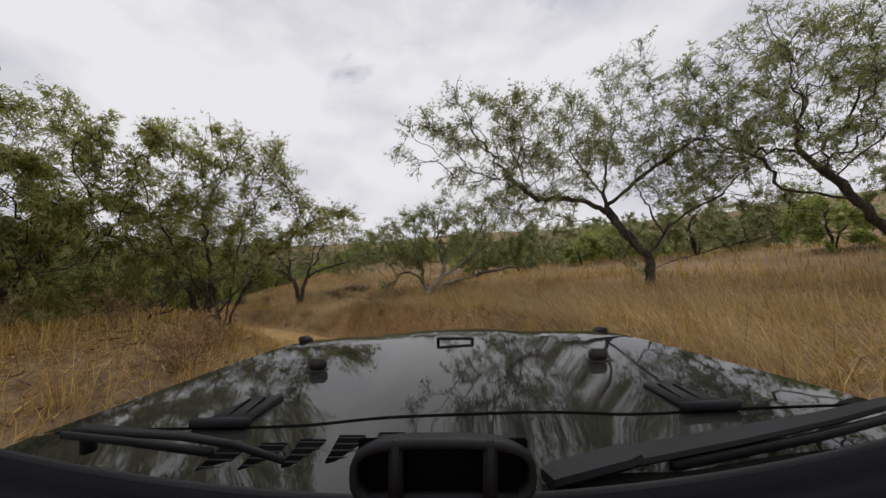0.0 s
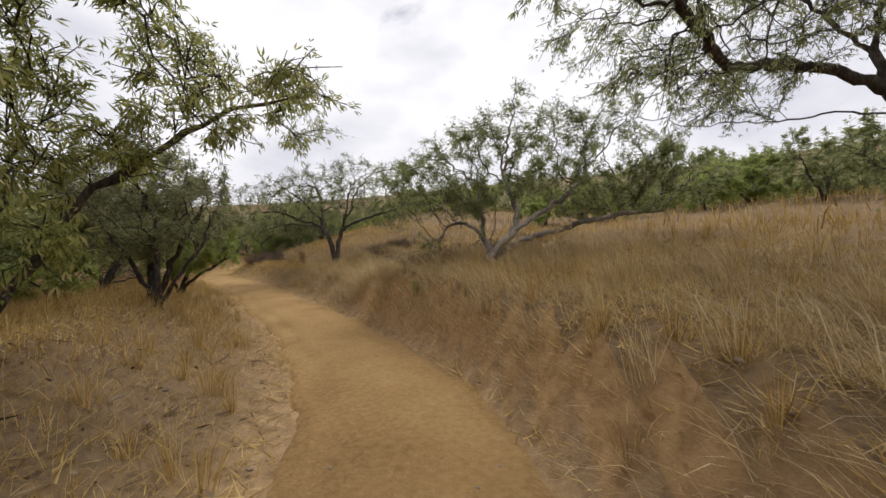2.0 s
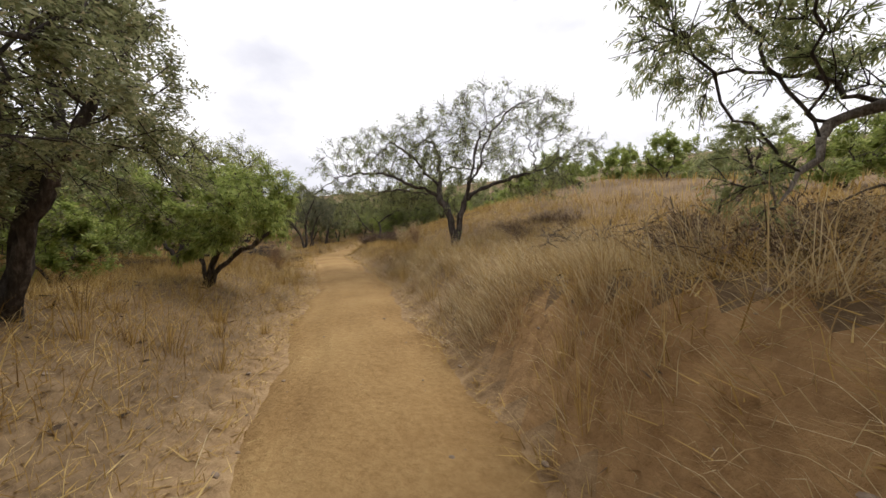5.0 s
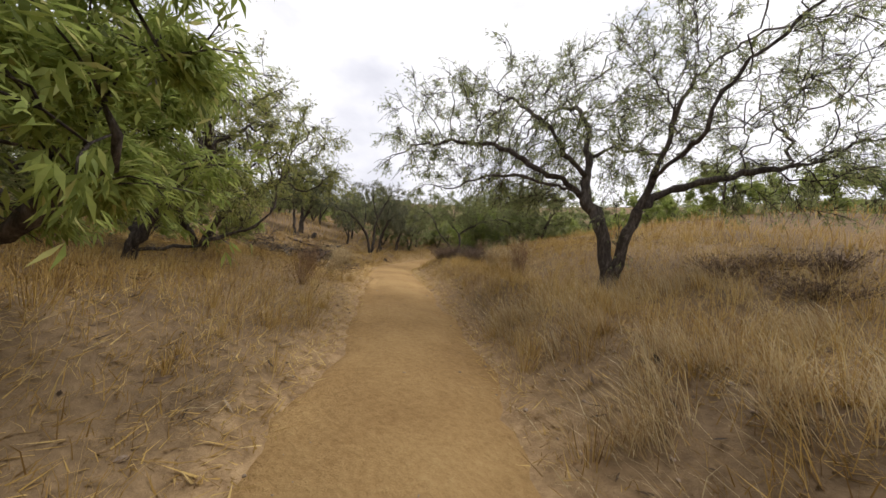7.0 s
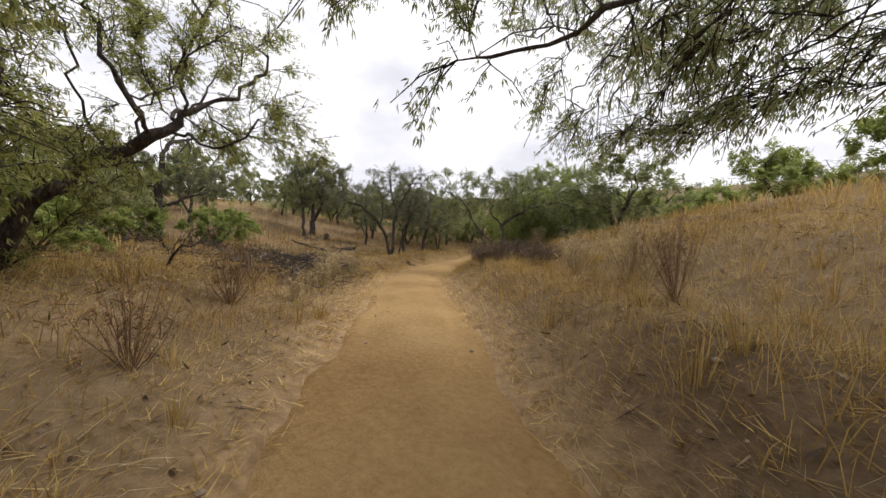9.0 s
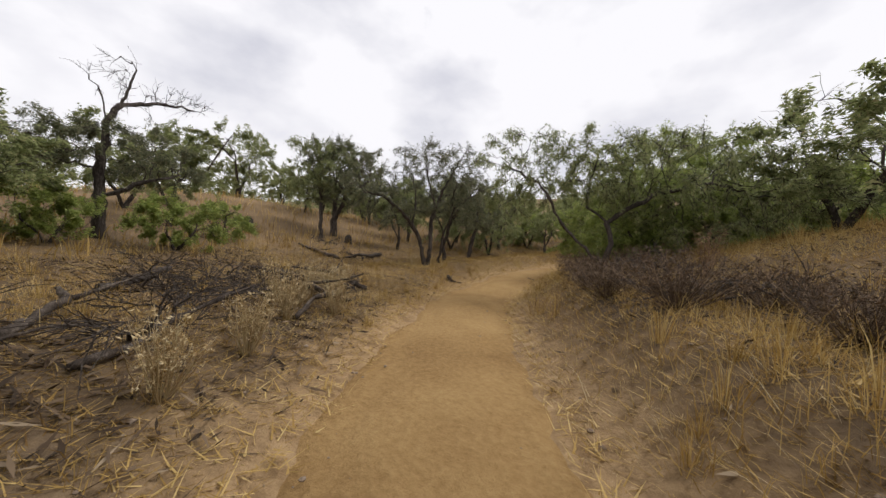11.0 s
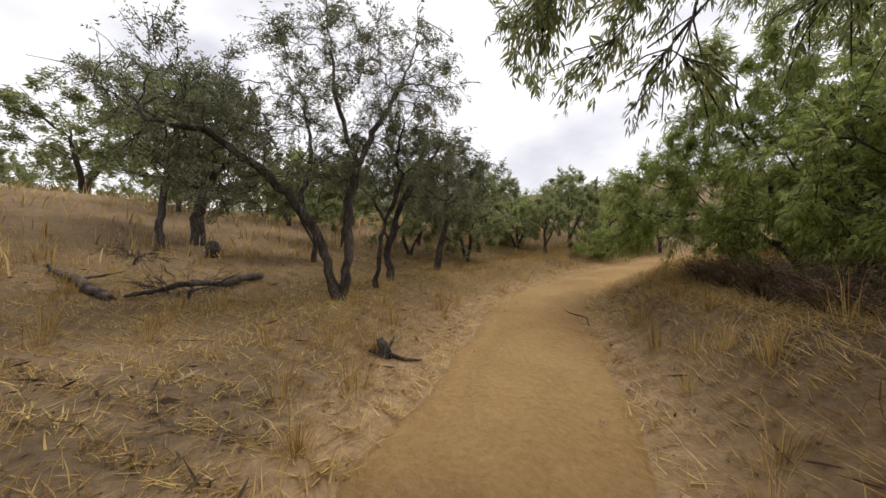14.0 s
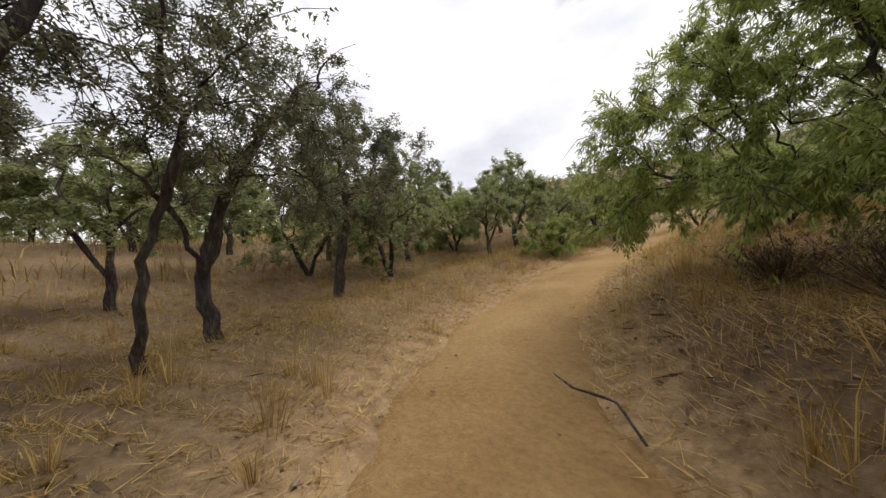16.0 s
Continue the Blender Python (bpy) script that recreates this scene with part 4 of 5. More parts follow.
def strip_points(n, s0, s1, lat0, lat1, power, rs):
    """Points beside the track, denser towards it."""
    s = rs.uniform(s0, s1, n)
    lat = lat0 + (lat1 - lat0) * rs.uniform(0, 1, n) ** power
    lat *= np.where(rs.uniform(0, 1, n) < 0.5, -1, 1)
    i = np.clip(np.searchsorted(ALONG, s), 0, len(LINE) - 1)
    return LINE[i, 0] + TANG[i, 1] * lat + rs.normal(0, 0.1, n), LINE[i, 1] - TANG[i, 0] * lat + rs.normal(0, 0.1, n), s, lat


def clear_of_track(x, y, least):
    return np.abs(place_on_road(x, y)[1]) > least


# standing grass near the track
x, y, s, lat = strip_points(280000, -4, 66, 1.0, 13, 1.5, rs)
patch = waves(x, y, 1.1, 31) * 0.6 + waves(x, y, 3.4, 32) * 0.4
edge = smooth(0.95, 2.4, np.abs(lat))
keep = (rs.uniform(0, 1, len(x)) < np.clip(0.25 + 0.75 * edge + 0.5 * patch, 0.06, 1)) & clear_of_track(x, y, 0.92 + 0.12 * patch)
keep &= ~((lat > 0) & (lat < 5) & (s > 6) & (s < 20) & (waves(x, y, 1.9, 37) > 0.3) & (rs.uniform(0, 1, len(x)) < 0.55))
x, y, s, lat, patch, edge = x[keep], y[keep], s[keep], lat[keep], patch[keep], edge[keep]
n = len(x)
grazed = np.where(lat < 0, np.interp(s, [-2, 4, 12, 22, 30, 40, 55], [0.6, 0.65, 0.8, 0.8, 0.45, 0.42, 0.6]), np.interp(s, [0, 8, 28, 34, 44, 50], [0.9, 1.0, 0.95, 0.5, 0.45, 0.6]))
tall = (0.09 + 0.40 * edge) * grazed * (0.75 + 0.6 * np.clip(patch, -0.6, 1)) * rs.uniform(0.5, 1.6, n)
v, f = blades(x, y, tall, rs.uniform(0.003, 0.009, n), np.clip(rs.normal(0.62, 0.28, n), 0.02, 0.97), rs.uniform(0, 6.283, n), rs)
tagged(new("dry_grass", mesh_from("dry_grass", v, f, M_GRASS, flat=True)), "knee-high dry golden grass on both sides of the track", "grass", kind="stuff")

# short matted grass under it, one triangle a blade
x, y, s, lat = (np.concatenate(q) for q in zip(strip_points(210000, -2, 62, 1.0, 8.5, 1.4, rs), strip_points(90000, 27, 58, 1.0, 11.0, 1.1, rs)))
keep = (rs.uniform(0, 1, len(x)) < 0.3 + 0.7 * smooth(0.9, 2.0, np.abs(lat))) & clear_of_track(x, y, 0.9)
keep &= ~((lat > 0) & (lat < 5) & (s > 6) & (s < 20) & (waves(x, y, 1.9, 37) > 0.3) & (rs.uniform(0, 1, len(x)) < 0.5))
x, y = x[keep], y[keep]
n = len(x)
z, a, way, h = ground(x, y), rs.uniform(0, 6.283, n), rs.uniform(0, 6.283, n), rs.uniform(0.04, 0.16, n)
base = np.stack([x, y, z - 0.01], 1)
c = np.stack([np.cos(a), np.sin(a), np.zeros(n)], 1) * rs.uniform(0.005, 0.011, n)[:, None]
tip = base + np.stack([np.cos(way) * 1.6 * h, np.sin(way) * 1.6 * h, h * 0.6], 1)
v = np.stack([base - c, base + c, tip], 1).reshape(-1, 3)
tagged(new("matted_grass", mesh_from("matted_grass", v, np.arange(3 * n).reshape(-1, 3), M_GRASS, flat=True)), "short matted dry grass covering the soil", "grass", kind="stuff")

# grass farther off, thicker blades
n = 60000
x, y = rs.uniform(-75, 35, n), rs.uniform(-6, 85, n)
lat = np.abs(place_on_road(x, y)[1])
keep = (lat > 9) & (rs.uniform(0, 1, n) < 0.85)
x, y = x[keep], y[keep]
n = len(x)
v, f = blades(x, y, 0.5 * rs.uniform(0.5, 1.4, n), rs.uniform(0.02, 0.05, n), np.clip(rs.normal(0.35, 0.2, n), 0.02, 0.95), rs.uniform(0, 6.283, n), rs)
tagged(new("distant_grass", mesh_from("distant_grass", v, f, M_GRASS, flat=True)), "dry golden grass on the slopes away from the track", "grass", kind="stuff")

# tussocks: blades fanning out of one foot
tx, ty, ts, tl = strip_points(1500, -3, 62, 1.35, 13, 1.2, rs)
keep = clear_of_track(tx, ty, 1.25) & (waves(tx, ty, 0.8, 41) > -0.45)
tx, ty = tx[keep], ty[keep]
per = 46
n = len(tx) * per
big = np.repeat(rs.uniform(0.6, 1.35, len(tx)), per)
a, out = rs.uniform(0, 6.283, n), np.abs(rs.normal(0, 0.09, n)) * big
v, f = blades(np.repeat(tx, per) + np.cos(a) * out, np.repeat(ty, per) + np.sin(a) * out, big * rs.uniform(0.18, 0.5, n), rs.uniform(0.004, 0.009, n), np.clip(0.15 + 4.0 * out / big + rs.normal(0, 0.12, n), 0.02, 0.95), a + rs.normal(0, 0.35, n), rs)
tagged(new("tussock_grass", mesh_from("tussock_grass", v, f, M_GRASS, flat=True)), "tussocks of dry golden grass dotted over the ground", "grass", kind="stuff")

# bleached straw lying matted down the banks
x, y, s, lat = strip_points(26000, 2, 60, 1.1, 4.2, 1.0, rs)
patch = waves(x, y, 1.6, 33)
keep = (patch > -0.1) & clear_of_track(x, y, 1.05) & ((lat > 0) | (s > 12)) & ((lat > 0) | (s < 30) | (patch > 0.35))
x, y, s, lat = x[keep], y[keep], s[keep], lat[keep]
n = len(x)
i = np.clip(np.searchsorted(ALONG, s), 0, len(LINE) - 1)
to_road = np.arctan2(TANG[i, 0] * np.sign(lat), -TANG[i, 1] * np.sign(lat))
v, f = blades(x, y, rs.uniform(0.2, 0.6, n), rs.uniform(0.003, 0.007, n), rs.uniform(0.8, 0.99, n), to_road + rs.normal(0, 0.7, n), rs)
# thicker thatch hanging over the cut bank
x2, y2, s2, lat2 = strip_points(64000, 2, 17, 1.35, 5.0, 0.9, rs)
on = (lat2 > 0) & (waves(x2, y2, 2.2, 35) > -0.15)
x2, y2, s2 = x2[on], y2[on], s2[on]
i2 = np.clip(np.searchsorted(ALONG, s2), 0, len(LINE) - 1)
m2 = len(x2)
v2, f2 = blades(x2, y2, rs.uniform(0.2, 0.65, m2), rs.uniform(0.003, 0.007, m2), rs.uniform(0.75, 0.99, m2), np.arctan2(TANG[i2, 0], -TANG[i2, 1]) + rs.normal(0, 0.8, m2), rs)
v, f = np.concatenate([v, v2]), np.concatenate([f, f2 + len(v)])
x3, y3, s3, lat3 = strip_points(1100, 2, 24, 1.5, 6.0, 1.0, rs)
on = (lat3 > 0) & (waves(x3, y3, 1.3, 43) > -0.3)
x3, y3, s3 = x3[on], y3[on], s3[on]
per, i3 = 60, np.clip(np.searchsorted(ALONG, s3), 0, len(LINE) - 1)
m3 = len(x3) * per
down = np.repeat(np.arctan2(TANG[i3, 0], -TANG[i3, 1]) + rs.normal(0, 0.5, len(x3)), per)
v3, f3 = blades(np.repeat(x3, per) + rs.normal(0, 0.09, m3), np.repeat(y3, per) + rs.normal(0, 0.09, m3), rs.uniform(0.3, 0.75, m3), rs.uniform(0.004, 0.008, m3), rs.uniform(0.45, 0.97, m3), down + rs.normal(0, 0.45, m3), rs)
v, f = np.concatenate([v, v3]), np.concatenate([f, f3 + len(v)])
tagged(new("fallen_straw", mesh_from("fallen_straw", v, f, M_STRAW, flat=True)), "bleached straw lying flattened down the bank", "grass", kind="stuff")


# ======== dead wood, weeds and stones ========
def log(label, pts, radii, name="log", category="log", material=M_DEAD, spurs=()):
    """A fallen piece of wood: a tapered, slightly knobbly tube with closed ends, and stubs of side branches as parts."""
    top = new(name)
    base = np.array(pts[0], float)
    base[2] = height(base[0], base[1]) + pts[0][2]
    top.location = base
    tagged(top, label, category)

    def piece(nm, line, rad):
        ln = []
        for x, y, h in line:
            ln.append((x - base[0], y - base[1], height(x, y) + h - base[2]))
        ln, rad = np.array(ln), np.array(rad)
        d = np.r_[0, np.cumsum(np.linalg.norm(np.diff(ln, axis=0), axis=1))]
        t = np.arange(0, d[-1], 0.07)
        co = np.stack([np.interp(t, d, ln[:, k]) for k in range(3)], 1)
        r = np.interp(t, d, rad)
        co = co + 0.25 * r[:, None] * np.sin(t[:, None] * [3.1, 4.3, 5.0] + [0, 1, 2])
        r = r * (1 + 0.12 * np.sin(t * 7) + 0.08 * np.sin(t * 17 + 1))
        co = np.concatenate([co[:1] - (co[1] - co[0]) * 0.06, co, co[-1:] + (co[-1] - co[-2]) * 0.06])
        r = np.r_[0.002, r, 0.002]
        v, f = tubes([(co, r)], 11)
        q = np.array([[noise.noise((a * 9, b * 9, c * 9)), noise.noise((a * 9 + 5, b * 9, c * 9)), noise.noise((a * 9, b * 9 + 5, c * 9))] for a, b, c in v])
        fine = np.array([[noise.noise((a * 34, b * 34, c * 34)), noise.noise((a * 34 + 5, b * 34, c * 34)), noise.noise((a * 34, b * 34 + 5, c * 34))] for a, b, c in v])
        v = v + q * max(rad) * 0.5 + fine * max(rad) * 0.3
        part(nm, mesh_from(nm, v, f, material), top)

    piece("stem", pts, radii)
    for line, rad in spurs:
        piece("side_branch", line, rad)
    return top


log("grey fallen log with a pale broken end", [(-23.8, 25.9, 0.14), (-24.6, 25.6, 0.13), (-25.8, 25.0, 0.13), (-27.8, 24.2, 0.10)], [0.05, 0.07, 0.08, 0.05],
    spurs=[([(-24.4, 25.7, 0.22), (-24.2, 26.4, 0.5)], [0.04, 0.02])])
log("grey dead bough lying in dry grass", [(-22.2, 25.2, 0.25), (-23.4, 24.7, 0.3), (-25.2, 24.6, 0.12)], [0.03, 0.055, 0.07], spurs=[([(-23.4, 24.7, 0.3), (-22.9, 25.5, 0.55)], [0.035, 0.012]), ([(-24.2, 24.6, 0.2), (-24.6, 25.4, 0.6)], [0.03, 0.01])])
log("thin forked dead bough beside the track", [(-21.6, 24.1, 0.05), (-22.4, 24.6, 0.22), (-23.2, 25.4, 0.3)], [0.04, 0.035, 0.015], spurs=[([(-22.4, 24.6, 0.22), (-22.2, 25.4, 0.45)], [0.025, 0.008])])
log("grey dead bough lying in dry grass", [(-20.6, 21.4, 0.08), (-21.9, 21.6, 0.18), (-23.4, 21.2, 0.12)], [0.05, 0.045, 0.02], spurs=[([(-21.9, 21.6, 0.18), (-22.3, 22.3, 0.5)], [0.03, 0.01])])
log("dark fallen trunk with a pale broken tip on the slope", [(-33.6, 27.0, 0.12), (-32.6, 27.5, 0.08), (-31.8, 27.8, 0.06), (-31.0, 28.1, 0.05)], [0.03, 0.075, 0.09, 0.06], spurs=[([(-32.4, 27.6, 0.1), (-32.1, 28.3, 0.3)], [0.03, 0.01])])
log("dark fallen bough below the slope trees", [(-31.0, 28.3, 0.05), (-31.3, 29.1, 0.2), (-31.7, 30.0, 0.12), (-32.6, 30.9, 0.1)], [0.03, 0.05, 0.07, 0.08], material=M_BARK)
log("crooked dead stick lying on the track", [(-25.6, 34.6, 0.02), (-25.9, 35.1, 0.05), (-26.3, 35.2, 0.05), (-26.6, 35.5, 0.03)], [0.008, 0.013, 0.012, 0.005], name="stick", category="stick", material=M_BARK)
log("short dark rotten stump with torn roots beside the track", [(-26.5, 30.85, -0.08), (-26.52, 30.87, 0.06), (-26.6, 30.84, 0.16), (-26.66, 30.86, 0.22)], [0.10, 0.075, 0.05, 0.02], name="stump", category="stump", material=M_BARK,
    spurs=[([(-26.5, 30.85, 0.06), (-26.34, 31.0, 0.03), (-26.2, 31.22, 0.02)], [0.035, 0.022, 0.01]), ([(-26.5, 30.85, 0.08), (-26.62, 31.02, 0.12), (-26.7, 31.16, 0.2)], [0.03, 0.02, 0.008]), ([(-26.52, 30.85, 0.05), (-26.72, 30.7, 0.02)], [0.035, 0.012])])
log("weathered stump on the grassy slope", [(-37.3, 25.3, -0.05), (-37.3, 25.3, 0.3), (-37.25, 25.3, 0.6)], [0.2, 0.16, 0.12], name="stump", category="stump", material=M_BARK)
log("charred stump among the slope trees", [(-35.6, 30.2, -0.05), (-35.6, 30.2, 0.3), (-35.5, 30.2, 0.55)], [0.2, 0.17, 0.1], name="stump", category="stump", material=M_BARK)

log("bleached stick leaning out of dry grass", [(-20.9, 22.3, 0.02), (-21.3, 23.0, 0.3), (-21.8, 23.6, 0.5)], [0.035, 0.03, 0.012], name="stick", category="stick")
log("bleached stick leaning out of dry grass", [(-20.0, 21.0, 0.02), (-20.7, 21.7, 0.15), (-21.2, 22.4, 0.1)], [0.015, 0.014, 0.008], name="stick", category="stick")
log("knotty grey log with a pale end", [(-19.9, 22.0, 0.05), (-20.6, 22.5, 0.12), (-21.4, 22.6, 0.1)], [0.035, 0.04, 0.03])
log("dark rotten log in the grass", [(-23.6, 21.6, 0.06), (-25.0, 22.0, 0.12), (-26.8, 22.4, 0.10)], [0.06, 0.07, 0.05], material=M_BARK)
log("long thin dead bough", [(-24.2, 26.4, 0.1), (-25.2, 25.9, 0.3), (-26.2, 25.0, 0.35)], [0.05, 0.045, 0.02], spurs=[([(-25.2, 25.9, 0.3), (-25.9, 26.4, 0.6)], [0.03, 0.01])])

DEAD = "leafless dead brush with tangled dark twigs"
tree(DEAD, put(-2.0, 16.2), [stem((0.1, 0, 0.2), (0.5, 0.2, 0.5)), stem((-0.2, 0.1, 0.2), (-0.7, 0.2, 0.4))], [((0.4, 0.2, 0.5), (1.7, 1.0, 0.5), 1)], 0.035, 51, sprays=0, pull=240, step=0.16, name="dead_brush", category="brush")
tree(DEAD, put(-4.3, 17.8), [stem((0.1, 0, 0.2), (0.5, 0.2, 0.4)), stem((-0.2, 0.1, 0.2), (-0.6, 0.2, 0.4))], [((0.1, 0.2, 0.5), (1.3, 1.0, 0.45), 1)], 0.03, 52, sprays=0, pull=200, step=0.16, name="dead_brush", category="brush")
tree(DEAD, put(-20.4, 19.6), [stem((0.1, 0, 0.2), (0.5, 0.2, 0.6)), stem((-0.2, 0.1, 0.2), (-0.6, 0.2, 0.6))], [((0.1, 0.2, 0.7), (1.2, 1.0, 0.6), 1)], 0.03, 53, sprays=0, pull=200, step=0.16, name="dead_brush", category="brush")
tree(DEAD, put(-31.0, 29.2), [stem((0.1, 0, 0.2), (0.5, 0.2, 0.3)), stem((-0.2, 0.1, 0.2), (-0.6, 0.2, 0.3))], [((-0.4, 0.0, 0.35), (1.5, 1.0, 0.4), 1)], 0.03, 54, sprays=0, pull=200, step=0.16, name="dead_brush", category="brush")


for x, y, seed in ((-23.8, 25.3, 55), (-25.6, 24.6, 56), (-21.9, 22.6, 57), (-24.6, 22.9, 58), (-34.0, 28.4, 59), (-20.2, 30.3, 73), (-19.0, 31.2, 74), (-22.2, 34.6, 75), (-24.2, 22.1, 101), (-26.0, 22.0, 102), (-23.4, 23.9, 103), (-26.6, 23.6, 104), (-20.7, 22.3, 76), (-22.9, 23.3, 77), (-17.6, 28.2, 105), (-18.8, 29.3, 106), (-16.4, 28.0, 107), (-20.0, 30.9, 108), (-19.9, 20.8, 78), (-5.2, 6.0, 82)):
    tree(DEAD, put(x, y), [stem((0.1, 0, 0.15), (0.5, 0.2, 0.35)), stem((-0.2, 0.1, 0.15), (-0.6, 0.2, 0.3))], [((0, 0.1, 0.35), (1.2, 0.9, 0.4), 1)], 0.031, seed, sprays=0, pull=210, step=0.14, name="dead_brush", category="brush")


def weed(label, at, tall, wide, stalks, seed, material=M_WEED, name="weed"):
    """A clump of upright dry stalks with short side twigs and seed heads."""
    rs = np.random.RandomState(seed)
    top = new(name)
    top.location = put(*at)
    tagged(top, label, "weed")
    lines = []
    for _ in range(stalks):
        a, out = rs.uniform(0, 6.283), rs.uniform(0.1, 1) * wide
        h = tall * rs.uniform(0.55, 1.05)
        d = np.array([math.cos(a) * out, math.sin(a) * out, h])
        p = [d * t + np.array([0, 0, -0.06 * math.sin(t * 3)]) + rs.normal(0, 0.012, 3) for t in (0, 0.35, 0.7, 1.0)]
        lines.append((p, [0.006, 0.005, 0.004, 0.002]))
        for _ in range(5):
            t = rs.uniform(0.35, 0.95)
            q = d * t
            e = q + rs.normal(0, 0.07, 3) + np.array([0, 0, 0.10]) * tall
            lines.append(([q, (q + e) / 2 + rs.normal(0, 0.01, 3), e], [0.0035, 0.003, 0.002]))
    v, f = tubes(lines, 3)
    part("stalk_tangle", mesh_from("stalk_tangle", v, f, material), top, kind="stuff")
    tips = np.array([p[-1] for p, _ in lines])
    k = rs.randint(0, len(tips), stalks * 7)
    v, f = scatter(SPRIG, tips[k] + rs.normal(0, 0.03, (len(k), 3)), rs.normal(0, 1, (len(k), 3)) + [0, 0, 0.6], rs.uniform(0.25, 0.6, len(k)), rs)
    part("seed_litter", mesh_from("seed_litter", v, f, material, flat=True), top, kind="stuff")
    return top


weed("waist-high clump of dry reddish weed stalks", (-12.3, 24.2), 1.25, 0.65, 34, 61)
weed("broad clump of tall pale dry grass", (-13.2, 25.3), 1.2, 0.7, 70, 80, M_STRAW)
weed("broad clump of tall pale dry grass", (-14.6, 26.2), 1.0, 0.6, 60, 81, M_STRAW)
weed("brown dry weed bush beside the track", (-16.7, 20.0), 1.0, 0.5, 30, 62)
weed("brown dry weed bush beside the track", (-14.9, 18.9), 0.8, 0.4, 22, 63)
weed("low tuft of pale dry stalks", (-17.5, 21.2), 0.6, 0.3, 20, 64, M_STRAW)
weed("tall tuft of pale dry grass stalks", (-23.6, 24.9), 0.95, 0.35, 26, 65, M_STRAW)
weed("tall tuft of pale dry grass stalks", (-22.9, 24.0), 0.8, 0.35, 24, 66, M_STRAW)
weed("tall tuft of pale dry grass stalks", (-0.2, 11.9), 0.8, 0.3, 22, 67, M_STRAW)
weed("tall tuft of pale dry grass stalks", (0.9, 12.6), 0.9, 0.3, 22, 68, M_STRAW)
weed("small green weed at the foot of the bank", (-2.3, 12.2), 0.26, 0.12, 12, 69, M_LEAF_FRESH)
weed("waist-high clump of dry reddish weed stalks", (-18.3, 30.6), 1.0, 0.4, 24, 70)
weed("brown dry weed bush beside the track", (-21.6, 33.6), 0.7, 0.4, 22, 71)
weed("tall tuft of pale dry grass stalks", (-28.9, 30.6), 0.6, 0.35, 22, 72, M_STRAW)

for x, y, seed in ((-20.3, 23.3, 84), (-21.7, 24.0, 85), (-19.4, 22.6, 86), (-22.1, 24.9, 87), (-23.5, 25.1, 131), (-23.5, 25.4, 132), (-23.9, 25.7, 133), (-22.6, 24.4, 134)):
    weed("tall tuft of pale dry grass stalks", (x, y), 0.75, 0.32, 34, seed, M_STRAW)
for x, y, seed in ((-3.3, 4.9, 88), (-4.6, 4.9, 89), (-2.9, 3.9, 90), (-5.6, 4.2, 91)):
    weed("brown dry weed bush beside the track", (x, y), 0.6, 0.45, 26, seed)

# dead weed, coloured extra dark to paint in the shade around it
M_DEADWEED_SHADE = foliage("dead_weed_and_shade", [(0.0, (0.05, 0.032, 0.02)), (0.6, (0.13, 0.085, 0.052)), (1.0, (0.27, 0.19, 0.115))], 0.1, 0.8)
for x, y, seed in ((-18.9, 28.2, 92), (-19.6, 29.0, 93), (-17.7, 27.6, 94), (-18.2, 28.9, 95), (-20.1, 29.9, 96), (-17.0, 28.6, 97), (-16.2, 27.3, 98), (-20.6, 30.9, 99), (-21.9, 32.6, 111), (-22.6, 33.8, 112), (-23.3, 35.2, 113), (-23.9, 36.6, 114), (-22.2, 35.6, 115), (-21.2, 33.8, 116), (-24.6, 38.0, 117), (-20.0, 32.2, 118)):
    weed("dead weed thicket under the tree, dark brown to stand for shade too", (x, y), 0.4 + 0.09 * (seed % 5), 0.7 + 0.13 * (seed % 4), 80, seed, M_DEADWEED_SHADE)

# the same shade-darkened weed on the dim parts of the bank
for x, y, seed in ((-0.4, 15.3, 121), (-1.3, 16.3, 122), (-2.4, 13.9, 135), (-1.8, 14.8, 136), (-2.9, 14.7, 137), (-2.1, 15.5, 138), (0.4, 16.2, 123), (-2.6, 17.4, 124), (-0.6, 17.4, 125), (-6.6, 22.4, 126), (-7.6, 23.6, 127), (-6.3, 24.0, 128), (-5.4, 22.8, 129), (-7.0, 25.2, 130)):
    weed("dead weed thicket on the bank, dark brown to stand for shade too", (x, y), 0.3 + 0.08 * (seed % 5), 0.6 + 0.12 * (seed % 4), 60, seed, M_DEADWEED_SHADE)

# dead leaves and broken twigs under the trees, dark also to paint their shade
M_LITTER_SHADE = foliage("dead_litter_and_shade", [(0.0, (0.03, 0.02, 0.012)), (0.5, (0.085, 0.055, 0.032)), (0.9, (0.16, 0.11, 0.065)), (1.0, (0.30, 0.23, 0.15))], 0.05, 0.9)
x, y, s, lat = strip_points(60000, -3, 58, 1.3, 10, 1.0, rs)
# strewn thicker where the trees' shade is to be darkened in
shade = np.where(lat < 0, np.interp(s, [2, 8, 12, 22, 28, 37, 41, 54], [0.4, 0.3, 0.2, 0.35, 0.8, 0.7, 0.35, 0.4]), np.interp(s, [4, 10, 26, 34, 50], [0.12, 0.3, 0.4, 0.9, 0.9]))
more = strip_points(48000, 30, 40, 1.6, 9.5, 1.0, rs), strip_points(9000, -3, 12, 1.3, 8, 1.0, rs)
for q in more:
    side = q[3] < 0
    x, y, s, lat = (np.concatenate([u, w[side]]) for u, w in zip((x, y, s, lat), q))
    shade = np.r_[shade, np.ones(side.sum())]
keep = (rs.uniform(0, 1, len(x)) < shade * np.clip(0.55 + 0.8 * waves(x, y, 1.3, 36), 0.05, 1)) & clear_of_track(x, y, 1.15)
